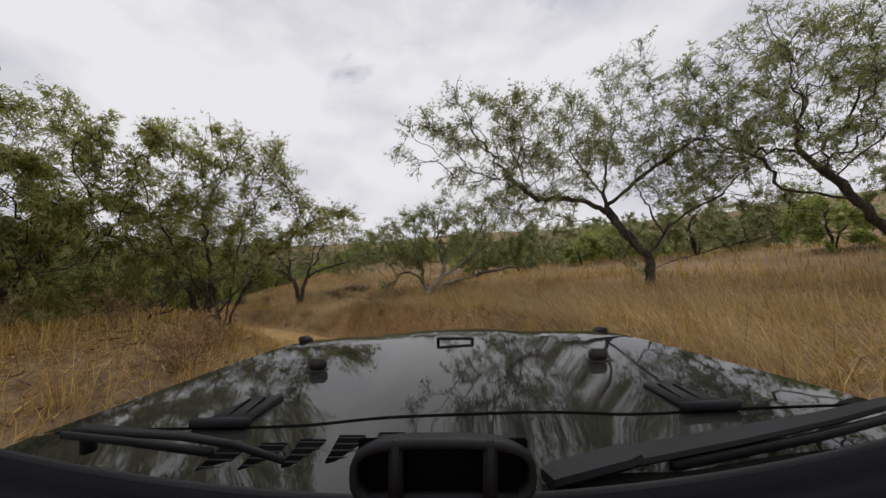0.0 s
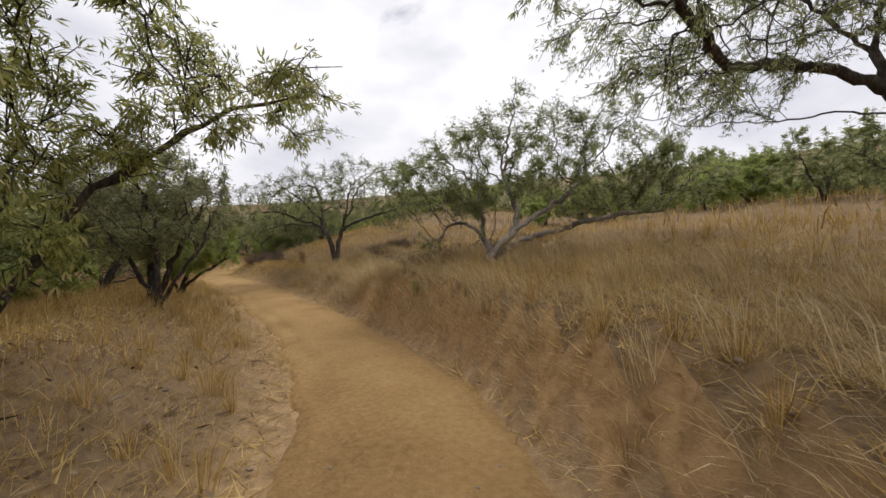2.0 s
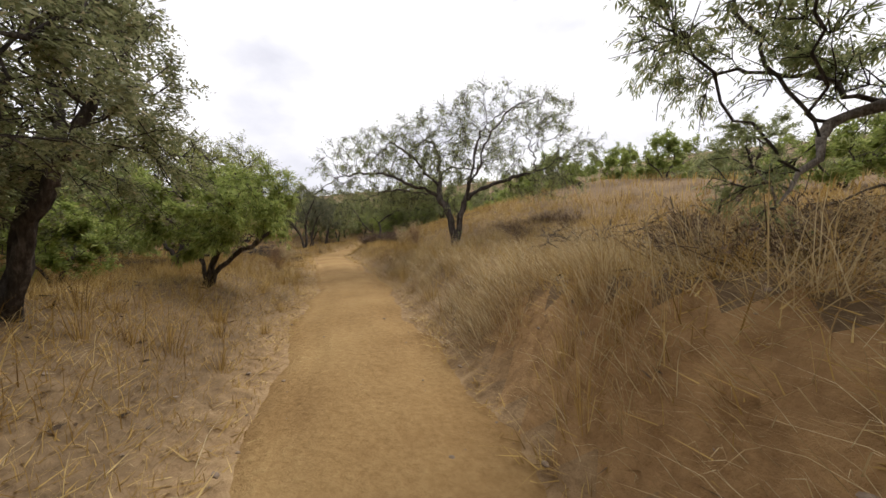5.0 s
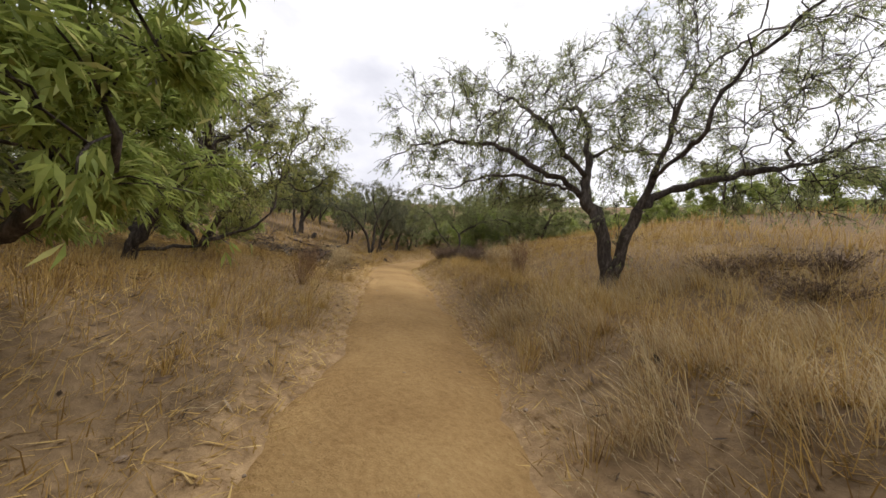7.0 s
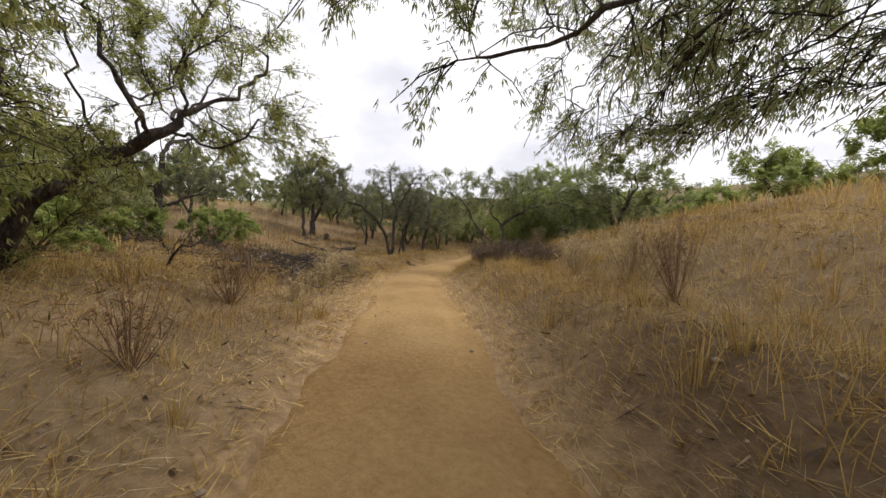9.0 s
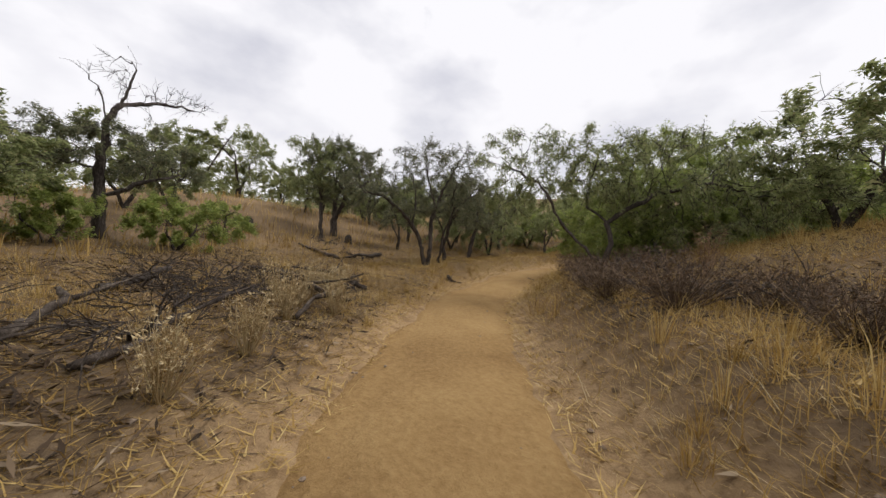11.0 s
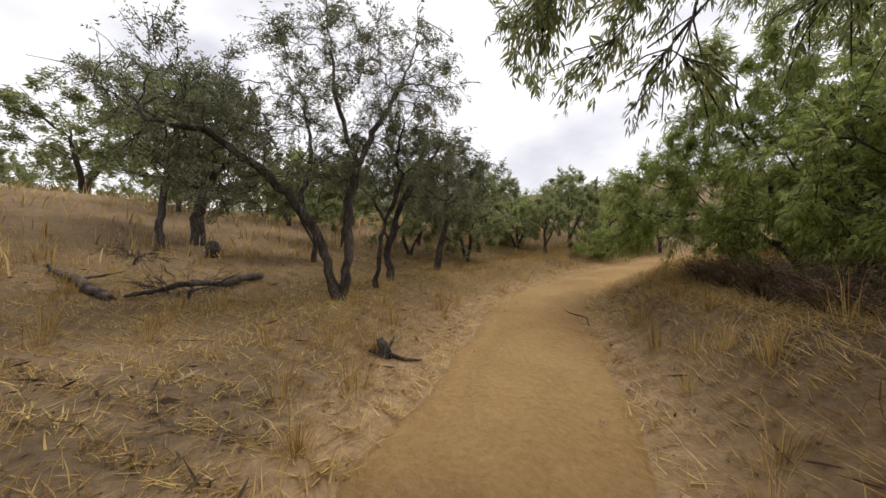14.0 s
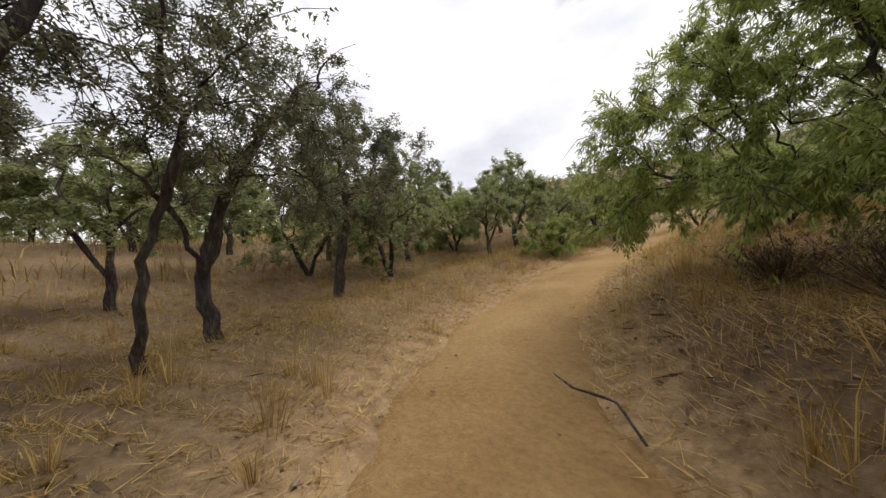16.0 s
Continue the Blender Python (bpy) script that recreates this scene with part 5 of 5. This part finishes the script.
x, y = x[keep], y[keep]
n = len(x)
a, ln, w = rs.uniform(0, 6.283, n), 0.03 + 0.3 * rs.uniform(0, 1, n) ** 2.5, rs.uniform(0.004, 0.016, n)
base = np.stack([x, y, ground(x, y) + rs.uniform(0.01, 0.07, n)], 1)
d = np.stack([np.cos(a), np.sin(a), rs.normal(0, 0.25, n)], 1)
c = np.stack([-np.sin(a), np.cos(a), rs.normal(0, 0.5, n)], 1) * w[:, None]
v = np.stack([base - d * ln[:, None] / 2, base + c, base + d * ln[:, None] / 2, base - c], 1).reshape(-1, 3)
k = (np.arange(n) * 4)[:, None]
f = np.stack([k + [[0, 1, 2]], k + [[0, 2, 3]]], 1).reshape(-1, 3)
tagged(new("leaf_litter_and_shade", mesh_from("leaf_litter_and_shade", v, f, M_LITTER_SHADE, flat=True)), "dead leaves and broken twigs under the trees, darkened to stand for shade too", "litter", kind="stuff")

# the dried flower stalk on the crest
stalk = new("flower_stalk")
stalk.location = put(-43.3, 22.6)
tagged(stalk, "tall dried plant stalk leaning over the crest", "plant")
lean = np.array([1.5, 2.0, 4.2])
v, f = tubes([([lean * t + np.array([0, 0, 0.1 * math.sin(3 * t)]) for t in np.linspace(0, 1, 9)], [0.03, 0.03, 0.028, 0.028, 0.035, 0.05, 0.05, 0.035, 0.01])], 7)
part("stem", mesh_from("stem", v, f, M_DEAD), stalk)
k = rs.uniform(0.45, 1.0, 160)
v, f = scatter(SPRIG, lean[None] * k[:, None], rs.normal(0, 1, (160, 3)) + [0.2, 0.2, 0.4], rs.uniform(0.6, 1.1, 160), rs)
part("seed_head", mesh_from("seed_head", v, f, M_DEAD, flat=True), stalk, kind="stuff")


def pebble_mesh(seed):
    r = np.random.RandomState(seed)
    bm = bmesh.new()
    bmesh.ops.create_icosphere(bm, subdivisions=1, radius=1)
    for q in bm.verts:
        q.co = q.co * r.uniform(0.7, 1.15)
    v = np.array([q.co[:] for q in bm.verts])
    f = np.array([[q.index for q in p.verts] for p in bm.faces])
    bm.free()
    return v * [1, 0.8, 0.5], f


M_STONE = mottled("brown_field_stone", [(0.3, (0.10, 0.075, 0.055)), (0.5, (0.24, 0.18, 0.13)), (0.75, (0.42, 0.34, 0.26))], 3.0, 25.0, bump=0.4, bump_d=0.01)
shapes = [pebble_mesh(k) for k in range(4)]
vs, fs, n0 = [], [], 0
px, py, ps, plat = strip_points(2200, 2, 60, 0.05, 2.4, 1.0, rs)
edge = rs.uniform(0, 1, len(px)) < 0.35 + 0.65 * smooth(0.5, 1.2, np.abs(plat))
for x, y, q in zip(px[edge], py[edge], plat[edge]):
    v, f = shapes[rs.randint(4)]
    size = 0.006 + 0.03 * rs.uniform() ** 3 + (0.02 if abs(q) > 1 and rs.uniform() < 0.15 else 0)
    m = np.array(Euler((rs.uniform(-0.3, 0.3), rs.uniform(-0.3, 0.3), rs.uniform(0, 6.28))).to_matrix())
    vs.append((v * size) @ m.T + [x, y, height(x, y) + 0.2 * size - (0.02 if abs(q) < 0.95 else 0.0)])
    fs.append(f + n0)
    n0 += len(v)
tagged(new("loose_stones", mesh_from("loose_stones", np.concatenate(vs), np.concatenate(fs), M_STONE, flat=True)), "small brown stones scattered along the track's edges", "stones", kind="stuff")


# ======== the off-road car, standing where the walk begins ========
def plain(name, colour, rough, metal=0.0, coat=0.0):
    m, n, l, b = base_material(name, rough, 0.5)
    b.inputs["Base Color"].default_value = (*colour, 1)
    b.inputs["Metallic"].default_value = metal
    b.inputs["Coat Weight"].default_value = coat
    return m


def car_paint():
    """Dark grey-green gloss paint under a film of dust."""
    m, n, l, b = base_material("dusty_dark_car_paint", 0.2, 0.27)
    co = n.new("ShaderNodeTexCoord").outputs["Object"]
    dust = noise_tex(n, l, 2.2, 8, 0.7, co)
    fine = noise_tex(n, l, 60.0, 4, 0.7, co)
    r = ramp(n, [(0.35, (0.010, 0.011, 0.010)), (0.8, (0.036, 0.034, 0.028))])
    l.new(dust.outputs["Fac"], r.inputs[0])
    l.new(r.outputs[0], b.inputs["Base Color"])
    q = ramp(n, [(0.40, (0.02, 0.02, 0.02)), (0.85, (0.08, 0.08, 0.08))])
    l.new(dust.outputs["Fac"], q.inputs[0])
    l.new(q.outputs[0], b.inputs["Roughness"])
    bp = n.new("ShaderNodeBump")
    bp.inputs["Strength"].default_value, bp.inputs["Distance"].default_value = 0.008, 0.001
    l.new(fine.outputs["Fac"], bp.inputs["Height"])
    l.new(bp.outputs[0], b.inputs["Normal"])
    return m


M_PAINT = car_paint()
M_BLACK = mottled("black_moulded_plastic", [(0.3, (0.007, 0.007, 0.008)), (0.7, (0.02, 0.02, 0.022))], 4.0, 160.0, rough=0.7, bump=0.15, bump_d=0.001, spec=0.16)
M_RUBBER = mottled("dusty_tyre_rubber", [(0.3, (0.015, 0.015, 0.015)), (0.7, (0.06, 0.052, 0.042))], 5.0, 60.0, rough=0.85, bump=0.2, bump_d=0.002)
M_RIM = plain("grey_wheel_alloy", (0.30, 0.30, 0.31), 0.35, 0.9)
# near-black colour that paints in the shade inside openings
M_DARK = mottled("recess_shade_black", [(0.3, (0.002, 0.002, 0.002)), (0.7, (0.004, 0.004, 0.004))], 4.0, 60.0, rough=0.95, bump=0, spec=0.02)
# dark vinyl, taken to near-black to stand in for the unbuilt roof's shade
M_STITCH = mottled("roof_shaded_dash_vinyl", [(0.3, (0.003, 0.003, 0.0035)), (0.7, (0.008, 0.0075, 0.009))], 6.0, 220.0, rough=0.9, spec=0.06, bump=0.3, bump_d=0.001)
M_POD = mottled("matt_black_pod_plastic", [(0.3, (0.008, 0.008, 0.009)), (0.7, (0.016, 0.016, 0.018))], 8.0, 240.0, rough=0.6, bump=0.2, bump_d=0.0006, spec=0.14)

car = new("car")
CAR = pose(0, 0, 1.5) @ pose(0, 0, 0, 7.4) @ pose(0, 0, 0, 0, 3.65, 0)  # x to its right, y ahead, z up, from the eye
FOOT = Vector((0.06, 1.25, -1.5))
car.matrix_world = CAR @ Matrix.Translation(FOOT)
tagged(car, "dark grey off-road car with dusty bonnet standing on the track", "car")


def car_part(name, bm, material, parent=car, label="", smooth_faces=True):
    if parent is car:
        bmesh.ops.translate(bm, verts=bm.verts, vec=-FOOT)
    bmesh.ops.recalc_face_normals(bm, faces=bm.faces)
    me = bpy.data.meshes.new(name)
    bm.to_mesh(me)
    bm.free()
    me.materials.append(material)
    if smooth_faces:
        me.polygons.foreach_set("use_smooth", [True] * len(me.polygons))
    o = new(name, me)
    o.parent = parent
    if parent is not car:
        o.matrix_parent_inverse = Matrix.Translation(-FOOT)
    return tagged(o, label)


def shell(fn, nu, nv, thick):
    """A sheet z = fn over u, v in 0..1 as (x, y, z), with a folded edge below it."""
    bm = bmesh.new()
    g = [[bm.verts.new(fn(i / (nu - 1), j / (nv - 1))) for j in range(nv)] for i in range(nu)]
    for i in range(nu - 1):
        for j in range(nv - 1):
            bm.faces.new((g[i][j], g[i + 1][j], g[i + 1][j + 1], g[i][j + 1]))
    rim = [bm.verts.new(q.co) for q in [g[i][0] for i in range(nu)] + [g[nu - 1][j] for j in range(1, nv)] + [g[i][nv - 1] for i in range(nu - 2, -1, -1)] + [g[0][j] for j in range(nv - 2, 0, -1)]]
    low = [bm.verts.new(v.co + Vector((0, 0, -thick))) for v in rim]
    for k in range(len(rim)):
        m = (k + 1) % len(rim)
        bm.faces.new((rim[k], rim[m], low[m], low[k]))
    return bm


def block(lo, hi, bevel=0.01, seg=2):
    bm = bmesh.new()
    bmesh.ops.create_cube(bm, size=1)
    lo, hi = Vector(lo), Vector(hi)
    bmesh.ops.scale(bm, verts=bm.verts, vec=hi - lo)
    bmesh.ops.translate(bm, verts=bm.verts, vec=(lo + hi) / 2)
    bmesh.ops.bevel(bm, geom=bm.edges[:], offset=bevel, segments=seg, affect="EDGES", clamp_overlap=True)
    return bm


def rod(a, b, r0, r1=None, sides=14):
    bm = bmesh.new()
    a, b = Vector(a), Vector(b)
    bmesh.ops.create_cone(bm, cap_ends=True, segments=sides, radius1=r0, radius2=r0 if r1 is None else r1, depth=(b - a).length)
    bmesh.ops.transform(bm, verts=bm.verts, matrix=Matrix.Translation((a + b) / 2) @ (b - a).to_track_quat("Z", "Y").to_matrix().to_4x4())
    return bm


MID, TILT = 0.05, 0.035   # the car's middle line, and its lean against the eye


def bonnet_at(x, y):
    """Height of the bonnet's skin."""
    c = x - MID
    side = max(0.0, abs(c) - 0.46)
    front = max(0.0, y - 1.55)
    return -0.376 - 0.036 * (y - 0.75) - 0.02 * c * c - 0.06 * side * side - 0.30 * front * front + 0.018 * math.exp(-(c / 0.30) ** 4) + TILT * c


def bonnet_skin(u, v):
    y = 0.76 + 1.12 * v
    half = 1.05 - 0.31 * v - 0.03 * v ** 6
    x = MID + (2 * u - 1) * half
    y += 0.11 * (1 - v) * (2 * u - 1) ** 2 - 0.07 * (2 * u - 1) ** 2 * v
    return (x, y, bonnet_at(x, y))


def back_edge(x):
    """Where the bonnet ends towards the windscreen."""
    return 0.76 + 0.11 * ((x - MID) / 1.05) ** 2


def cowl_at(x, y):
    return bonnet_at(x, back_edge(x)) - 0.003 + 0.10 * max(0.0, back_edge(x) - y) ** 1.3


def cowl_skin(u, v):
    x = MID + (2 * u - 1) * 1.07
    y = 0.43 + (back_edge(x) - 0.009 - 0.43) * v
    return (x, y, cowl_at(x, y))


bonnet = car_part("bonnet", shell(bonnet_skin, 45, 33, 0.05), M_PAINT, label="glossy dark bonnet with a film of dust")
cowl = car_part("cowl", shell(cowl_skin, 41, 9, 0.05), M_PAINT)


def fender_skin(side):
    def fn(u, v):
        x = MID + side * (0.76 + 0.22 * u)
        y = 0.55 + 1.35 * v
        h = -0.50 - 0.12 * abs(2 * v - 1) ** 3 - 0.06 * u * u
        return (x, y, h + TILT * (x - MID))
    return fn


for side in (-1, 1):
    car_part("fender", shell(fender_skin(side), 9, 17, 0.10), M_BLACK)
car_part("grille", block((MID - 0.62, 1.80, -0.92), (MID + 0.62, 1.86, -0.50), 0.03), M_PAINT)
car_part("front_bumper", block((MID - 0.80, 1.92, -1.08), (MID + 0.80, 2.10, -0.90), 0.03), M_BLACK)
car_part("chassis", block((MID - 0.42, 0.2, -1.05), (MID + 0.42, 1.95, -0.80), 0.03), M_BLACK)
car_part("firewall", block((MID - 0.74, 0.30, -1.0), (MID + 0.74, 0.42, -0.42), 0.02), M_BLACK)

# hinges: a tapered plate on the bonnet, and a barrel over the seam
for side in (-1, 1):
    x0 = MID + side * 0.555
    y0 = back_edge(x0)
    bm = bmesh.new()
    top = []
    for dx, dy in ((-0.06, 0.004), (0.06, 0.004), (0.045 - side * 0.03, 0.15), (-0.035 - side * 0.03, 0.15)):
        x, y = x0 + dx, y0 + dy
        top.append(bm.verts.new((x, y, bonnet_at(x, y) + 0.010)))
    bm.faces.new(top)
    ext = bmesh.ops.extrude_face_region(bm, geom=bm.faces[:])
    for q in ext["geom"]:
        if isinstance(q, bmesh.types.BMVert):
            q.co.z -= 0.012
    bmesh.ops.bevel(bm, geom=bm.edges[:], offset=0.003, segments=2, affect="EDGES")
    hinge = car_part("bonnet_hinge", bm, M_BLACK, label="black hinge plate with slotted face")
    a, b = (x0 - 0.068, back_edge(x0 - 0.068) - 0.004), (x0 + 0.068, back_edge(x0 + 0.068) - 0.004)
    car_part("barrel", rod((a[0], a[1], bonnet_at(*a) + 0.010), (b[0], b[1], bonnet_at(*b) + 0.010), 0.0115, sides=18), M_BLACK, hinge)
    # slots as raised bars, the shade of a cut put into their colour
    for k in (-1, 1):
        x, y = x0 + k * 0.020 - side * 0.014, y0 + 0.08
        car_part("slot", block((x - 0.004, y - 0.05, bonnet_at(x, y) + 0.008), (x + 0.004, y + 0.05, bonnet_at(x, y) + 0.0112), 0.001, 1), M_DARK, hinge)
    # rubber stop and the small fin at the front corner
    x, y = MID + side * 0.475, 1.18
    z = bonnet_at(x, y)
    stop = car_part("rubber_stop", block((x - 0.034, y - 0.02, z - 0.004), (x + 0.034, y + 0.02, z + 0.004), 0.003), M_RUBBER)
    car_part("buffer", block((x - 0.028, y - 0.016, z + 0.003), (x + 0.028, y + 0.016, z + 0.040), 0.007, 3), M_RUBBER, stop)
    x, y = MID + side * 0.74, 1.76
    z = bonnet_at(MID + side * 0.66, 1.74) - 0.02
    bm = block((x - 0.02, y - 0.045, z), (x + 0.02, y + 0.045, z + 0.040), 0.008)
    for q in bm.verts:
        if q.co.z > z + 0.02:
            q.co.x += side * 0.012 * (q.co.z - z) / 0.04
            q.co.z -= 0.012 * (q.co.y - y + 0.045) / 0.09
    car_part("side_marker", bm, M_BLACK)

# grab handle in the middle of the bonnet
z = bonnet_at(MID, 1.42)
handle = car_part("bonnet_handle", rod((MID - 0.07, 1.42, z + 0.016), (MID + 0.07, 1.42, z + 0.016), 0.006), M_BLACK)
for k in (-1, 1):
    car_part("handle_foot", rod((MID + k * 0.07, 1.42, z - 0.004), (MID + k * 0.07, 1.42, z + 0.018), 0.0065), M_BLACK, handle)

# dark channel below the gap at the back of the bonnet, its shade painted near-black
bm = bmesh.new()
prev = None
for c in np.linspace(-1, 1, 41):
    x = MID + c * 1.05
    y, z = back_edge(x), bonnet_at(x, back_edge(x)) - 0.016
    pair = (bm.verts.new((x, y - 0.03, z)), bm.verts.new((x, y + 0.03, z)))
    if prev:
        bm.faces.new((prev[0], pair[0], pair[1], prev[1]))
    prev = pair
car_part("seam", bm, M_DARK)

# air louvres on the cowl: a flat near-black plate painted as shaded mouth, with thin slats
for k in range(5):
    x, y = -0.415 + k * 0.079, 0.655 - 0.004 * k
    z = cowl_at(x, y)
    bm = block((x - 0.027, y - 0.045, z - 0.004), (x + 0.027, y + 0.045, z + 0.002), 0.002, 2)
    louvre = car_part("louvre", bm, M_DARK, label="air slot with its inner shade painted near-black")
    for j in range(4):
        q = y - 0.032 + j * 0.021
        car_part("slat", block((x - 0.025, q - 0.002, z + 0.001), (x + 0.025, q + 0.002, z + 0.0035), 0.0008, 1), M_BLACK, louvre)
for x, y in ((-0.27, 0.70), (-0.13, 0.615)):
    z = cowl_at(x, y)
    car_part("bolt", rod((x, y, z - 0.004), (x, y, z + 0.006), 0.008, 0.006), M_BLACK)


def flat_arm(pts, widths, thick):
    """A flat bar with rounded edges through points, as wide across as given."""
    bm = bmesh.new()
    rows = []
    for k, (p, w) in enumerate(zip(pts, widths)):
        p = Vector(p)
        d = Vector(pts[min(k + 1, len(pts) - 1)]) - Vector(pts[max(k - 1, 0)])
        across = Vector((-d.y, d.x, 0)).normalized() * w * 0.5
        up = Vector((0, 0, thick * 0.5))
        rows.append([bm.verts.new(p + q) for q in (-across, -across * 0.8 + up, across * 0.8 + up, across, across * 0.8 - up, -across * 0.8 - up)])
    for A, B in zip(rows, rows[1:]):
        for k in range(6):
            bm.faces.new((A[k], A[(k + 1) % 6], B[(k + 1) % 6], B[k]))
    bm.faces.new(rows[0])
    bm.faces.new(rows[-1])
    return bm


# wipers: a broad one on one side, a slim one on the other
wiper = car_part("wiper", flat_arm([(0.285, 0.545, -0.327), (0.50, 0.605, -0.328), (0.74, 0.67, -0.326), (0.97, 0.74, -0.322)], [0.046, 0.044, 0.036, 0.028], 0.012), M_BLACK, label="broad flat black wiper arm", smooth_faces=False)
car_part("arm_head", flat_arm([(0.150, 0.497, -0.330), (0.165, 0.503, -0.327), (0.275, 0.538, -0.323), (0.300, 0.550, -0.324)], [0.034, 0.044, 0.048, 0.040], 0.016), M_BLACK, wiper, smooth_faces=False)
car_part("blade", flat_arm([(0.36, 0.545, -0.340), (0.68, 0.63, -0.340), (0.95, 0.71, -0.336)], [0.012, 0.012, 0.010], 0.014), M_BLACK, wiper)
car_part("pivot", rod((0.165, 0.505, -0.40), (0.165, 0.505, -0.325), 0.014), M_BLACK, wiper)
wiper = car_part("wiper", flat_arm([(-0.255, 0.555, -0.338), (-0.36, 0.60, -0.338), (-0.47, 0.635, -0.343), (-0.72, 0.69, -0.356)], [0.008, 0.010, 0.016, 0.024], 0.010), M_BLACK, label="slim black wiper arm")
car_part("blade", flat_arm([(-0.40, 0.60, -0.352), (-0.60, 0.645, -0.356), (-0.74, 0.675, -0.361)], [0.010, 0.010, 0.008], 0.012), M_BLACK, wiper)
car_part("pivot", rod((-0.70, 0.686, -0.40), (-0.70, 0.686, -0.352), 0.013), M_BLACK, wiper)

# dash edge and the oval gauge pod on it
def dash_skin(u, v):
    x = MID + (2 * u - 1) * 0.74
    y = 0.42 - 0.13 * v
    return (x, y, -0.306 + 0.215 * x * x + 0.012 * x - 0.07 * v * v - 0.006 * math.exp(-((v - 0.22) / 0.06) ** 2))


dash = car_part("dash_edge", shell(dash_skin, 41, 21, 0.04), M_STITCH)
car_part("windscreen_seal", shell(lambda u, v: (MID + (2 * u - 1) * 0.75, 0.432 - 0.012 * v, -0.306 + 0.215 * (MID + (2 * u - 1) * 0.75) ** 2 + 0.012 * (2 * u - 1) * 0.75 + 0.004 * math.sin(3.1 * v)), 41, 5, 0.02), M_BLACK, dash)


def ring(cx, cy, cz, w, h, depth, wall, n=40):
    """An oval hoop with walls, open to front and back."""
    bm = bmesh.new()
    rows = []
    for r, y in ((0, 0), (0, depth), (wall, depth), (wall, 0)):
        row = []
        for k in range(n):
            a = 2 * math.pi * k / n
            p = 0.62
            ca, sa = math.cos(a), math.sin(a)
            x = (w - r) * math.copysign(abs(ca) ** p, ca)
            z = (h - r) * math.copysign(abs(sa) ** p, sa)
            row.append(bm.verts.new((cx + x, cy + y, cz + z)))
        rows.append(row)
    for i in range(4):
        A, B = rows[i], rows[(i + 1) % 4]
        for k in range(n):
            m = (k + 1) % n
            bm.faces.new((A[k], A[m], B[m], B[k]))
    return bm


PX, PY, PZ = 0.0, 0.34, -0.224
pod = car_part("gauge_pod", ring(PX, PY, PZ, 0.092, 0.034, 0.020, 0.006), M_POD, label="black oval pod with three dark windows on the dash")
# backing coloured near-black for the shade inside the pod's windows
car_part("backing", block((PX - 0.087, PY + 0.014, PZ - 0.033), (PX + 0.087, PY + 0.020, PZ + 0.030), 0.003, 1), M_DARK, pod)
for k in (-1, 1):
    car_part("pillar", block((PX + k * 0.047 - 0.007, PY, PZ - 0.033), (PX + k * 0.047 + 0.007, PY + 0.015, PZ + 0.033), 0.003), M_POD, pod)
car_part("foot", block((PX - 0.085, PY - 0.004, PZ - 0.09), (PX + 0.085, PY + 0.02, PZ - 0.020), 0.008), M_POD, pod)
car_part("knob", block((PX - 0.014, PY - 0.008, PZ - 0.029), (PX + 0.012, PY - 0.003, PZ - 0.024), 0.002), M_RIM, pod)


def tyre(radius, width):
    prof = [(radius * 0.62, -width / 2), (radius * 0.9, -width / 2), (radius * 0.98, -width * 0.42), (radius, -width * 0.3), (radius, width * 0.3), (radius * 0.98, width * 0.42), (radius * 0.9, width / 2), (radius * 0.62, width / 2)]
    bm = bmesh.new()
    n = 36
    rows = [[bm.verts.new((w, math.cos(2 * math.pi * k / n) * r * (1.012 if k % 2 and abs(w) < width * 0.45 else 1), math.sin(2 * math.pi * k / n) * r)) for r, w in prof] for k in range(n)]
    for k in range(n):
        A, B = rows[k], rows[(k + 1) % n]
        for j in range(len(prof) - 1):
            bm.faces.new((A[j], A[j + 1], B[j + 1], B[j]))
        bm.faces.new((A[-1], A[0], B[0], B[-1]))
    return bm


for side in (-1, 1):
    at = (MID + side * 0.79, 1.25, -1.10)
    bm = tyre(0.40, 0.25)
    bmesh.ops.translate(bm, verts=bm.verts, vec=at)
    wheel = car_part("wheel", bm, M_RUBBER)
    car_part("rim", rod((at[0] - 0.09, at[1], at[2]), (at[0] + 0.09, at[1], at[2]), 0.26, sides=28), M_RIM, wheel)
car_part("axle", rod((MID - 0.72, 1.25, -1.10), (MID + 0.72, 1.25, -1.10), 0.045), M_BLACK)
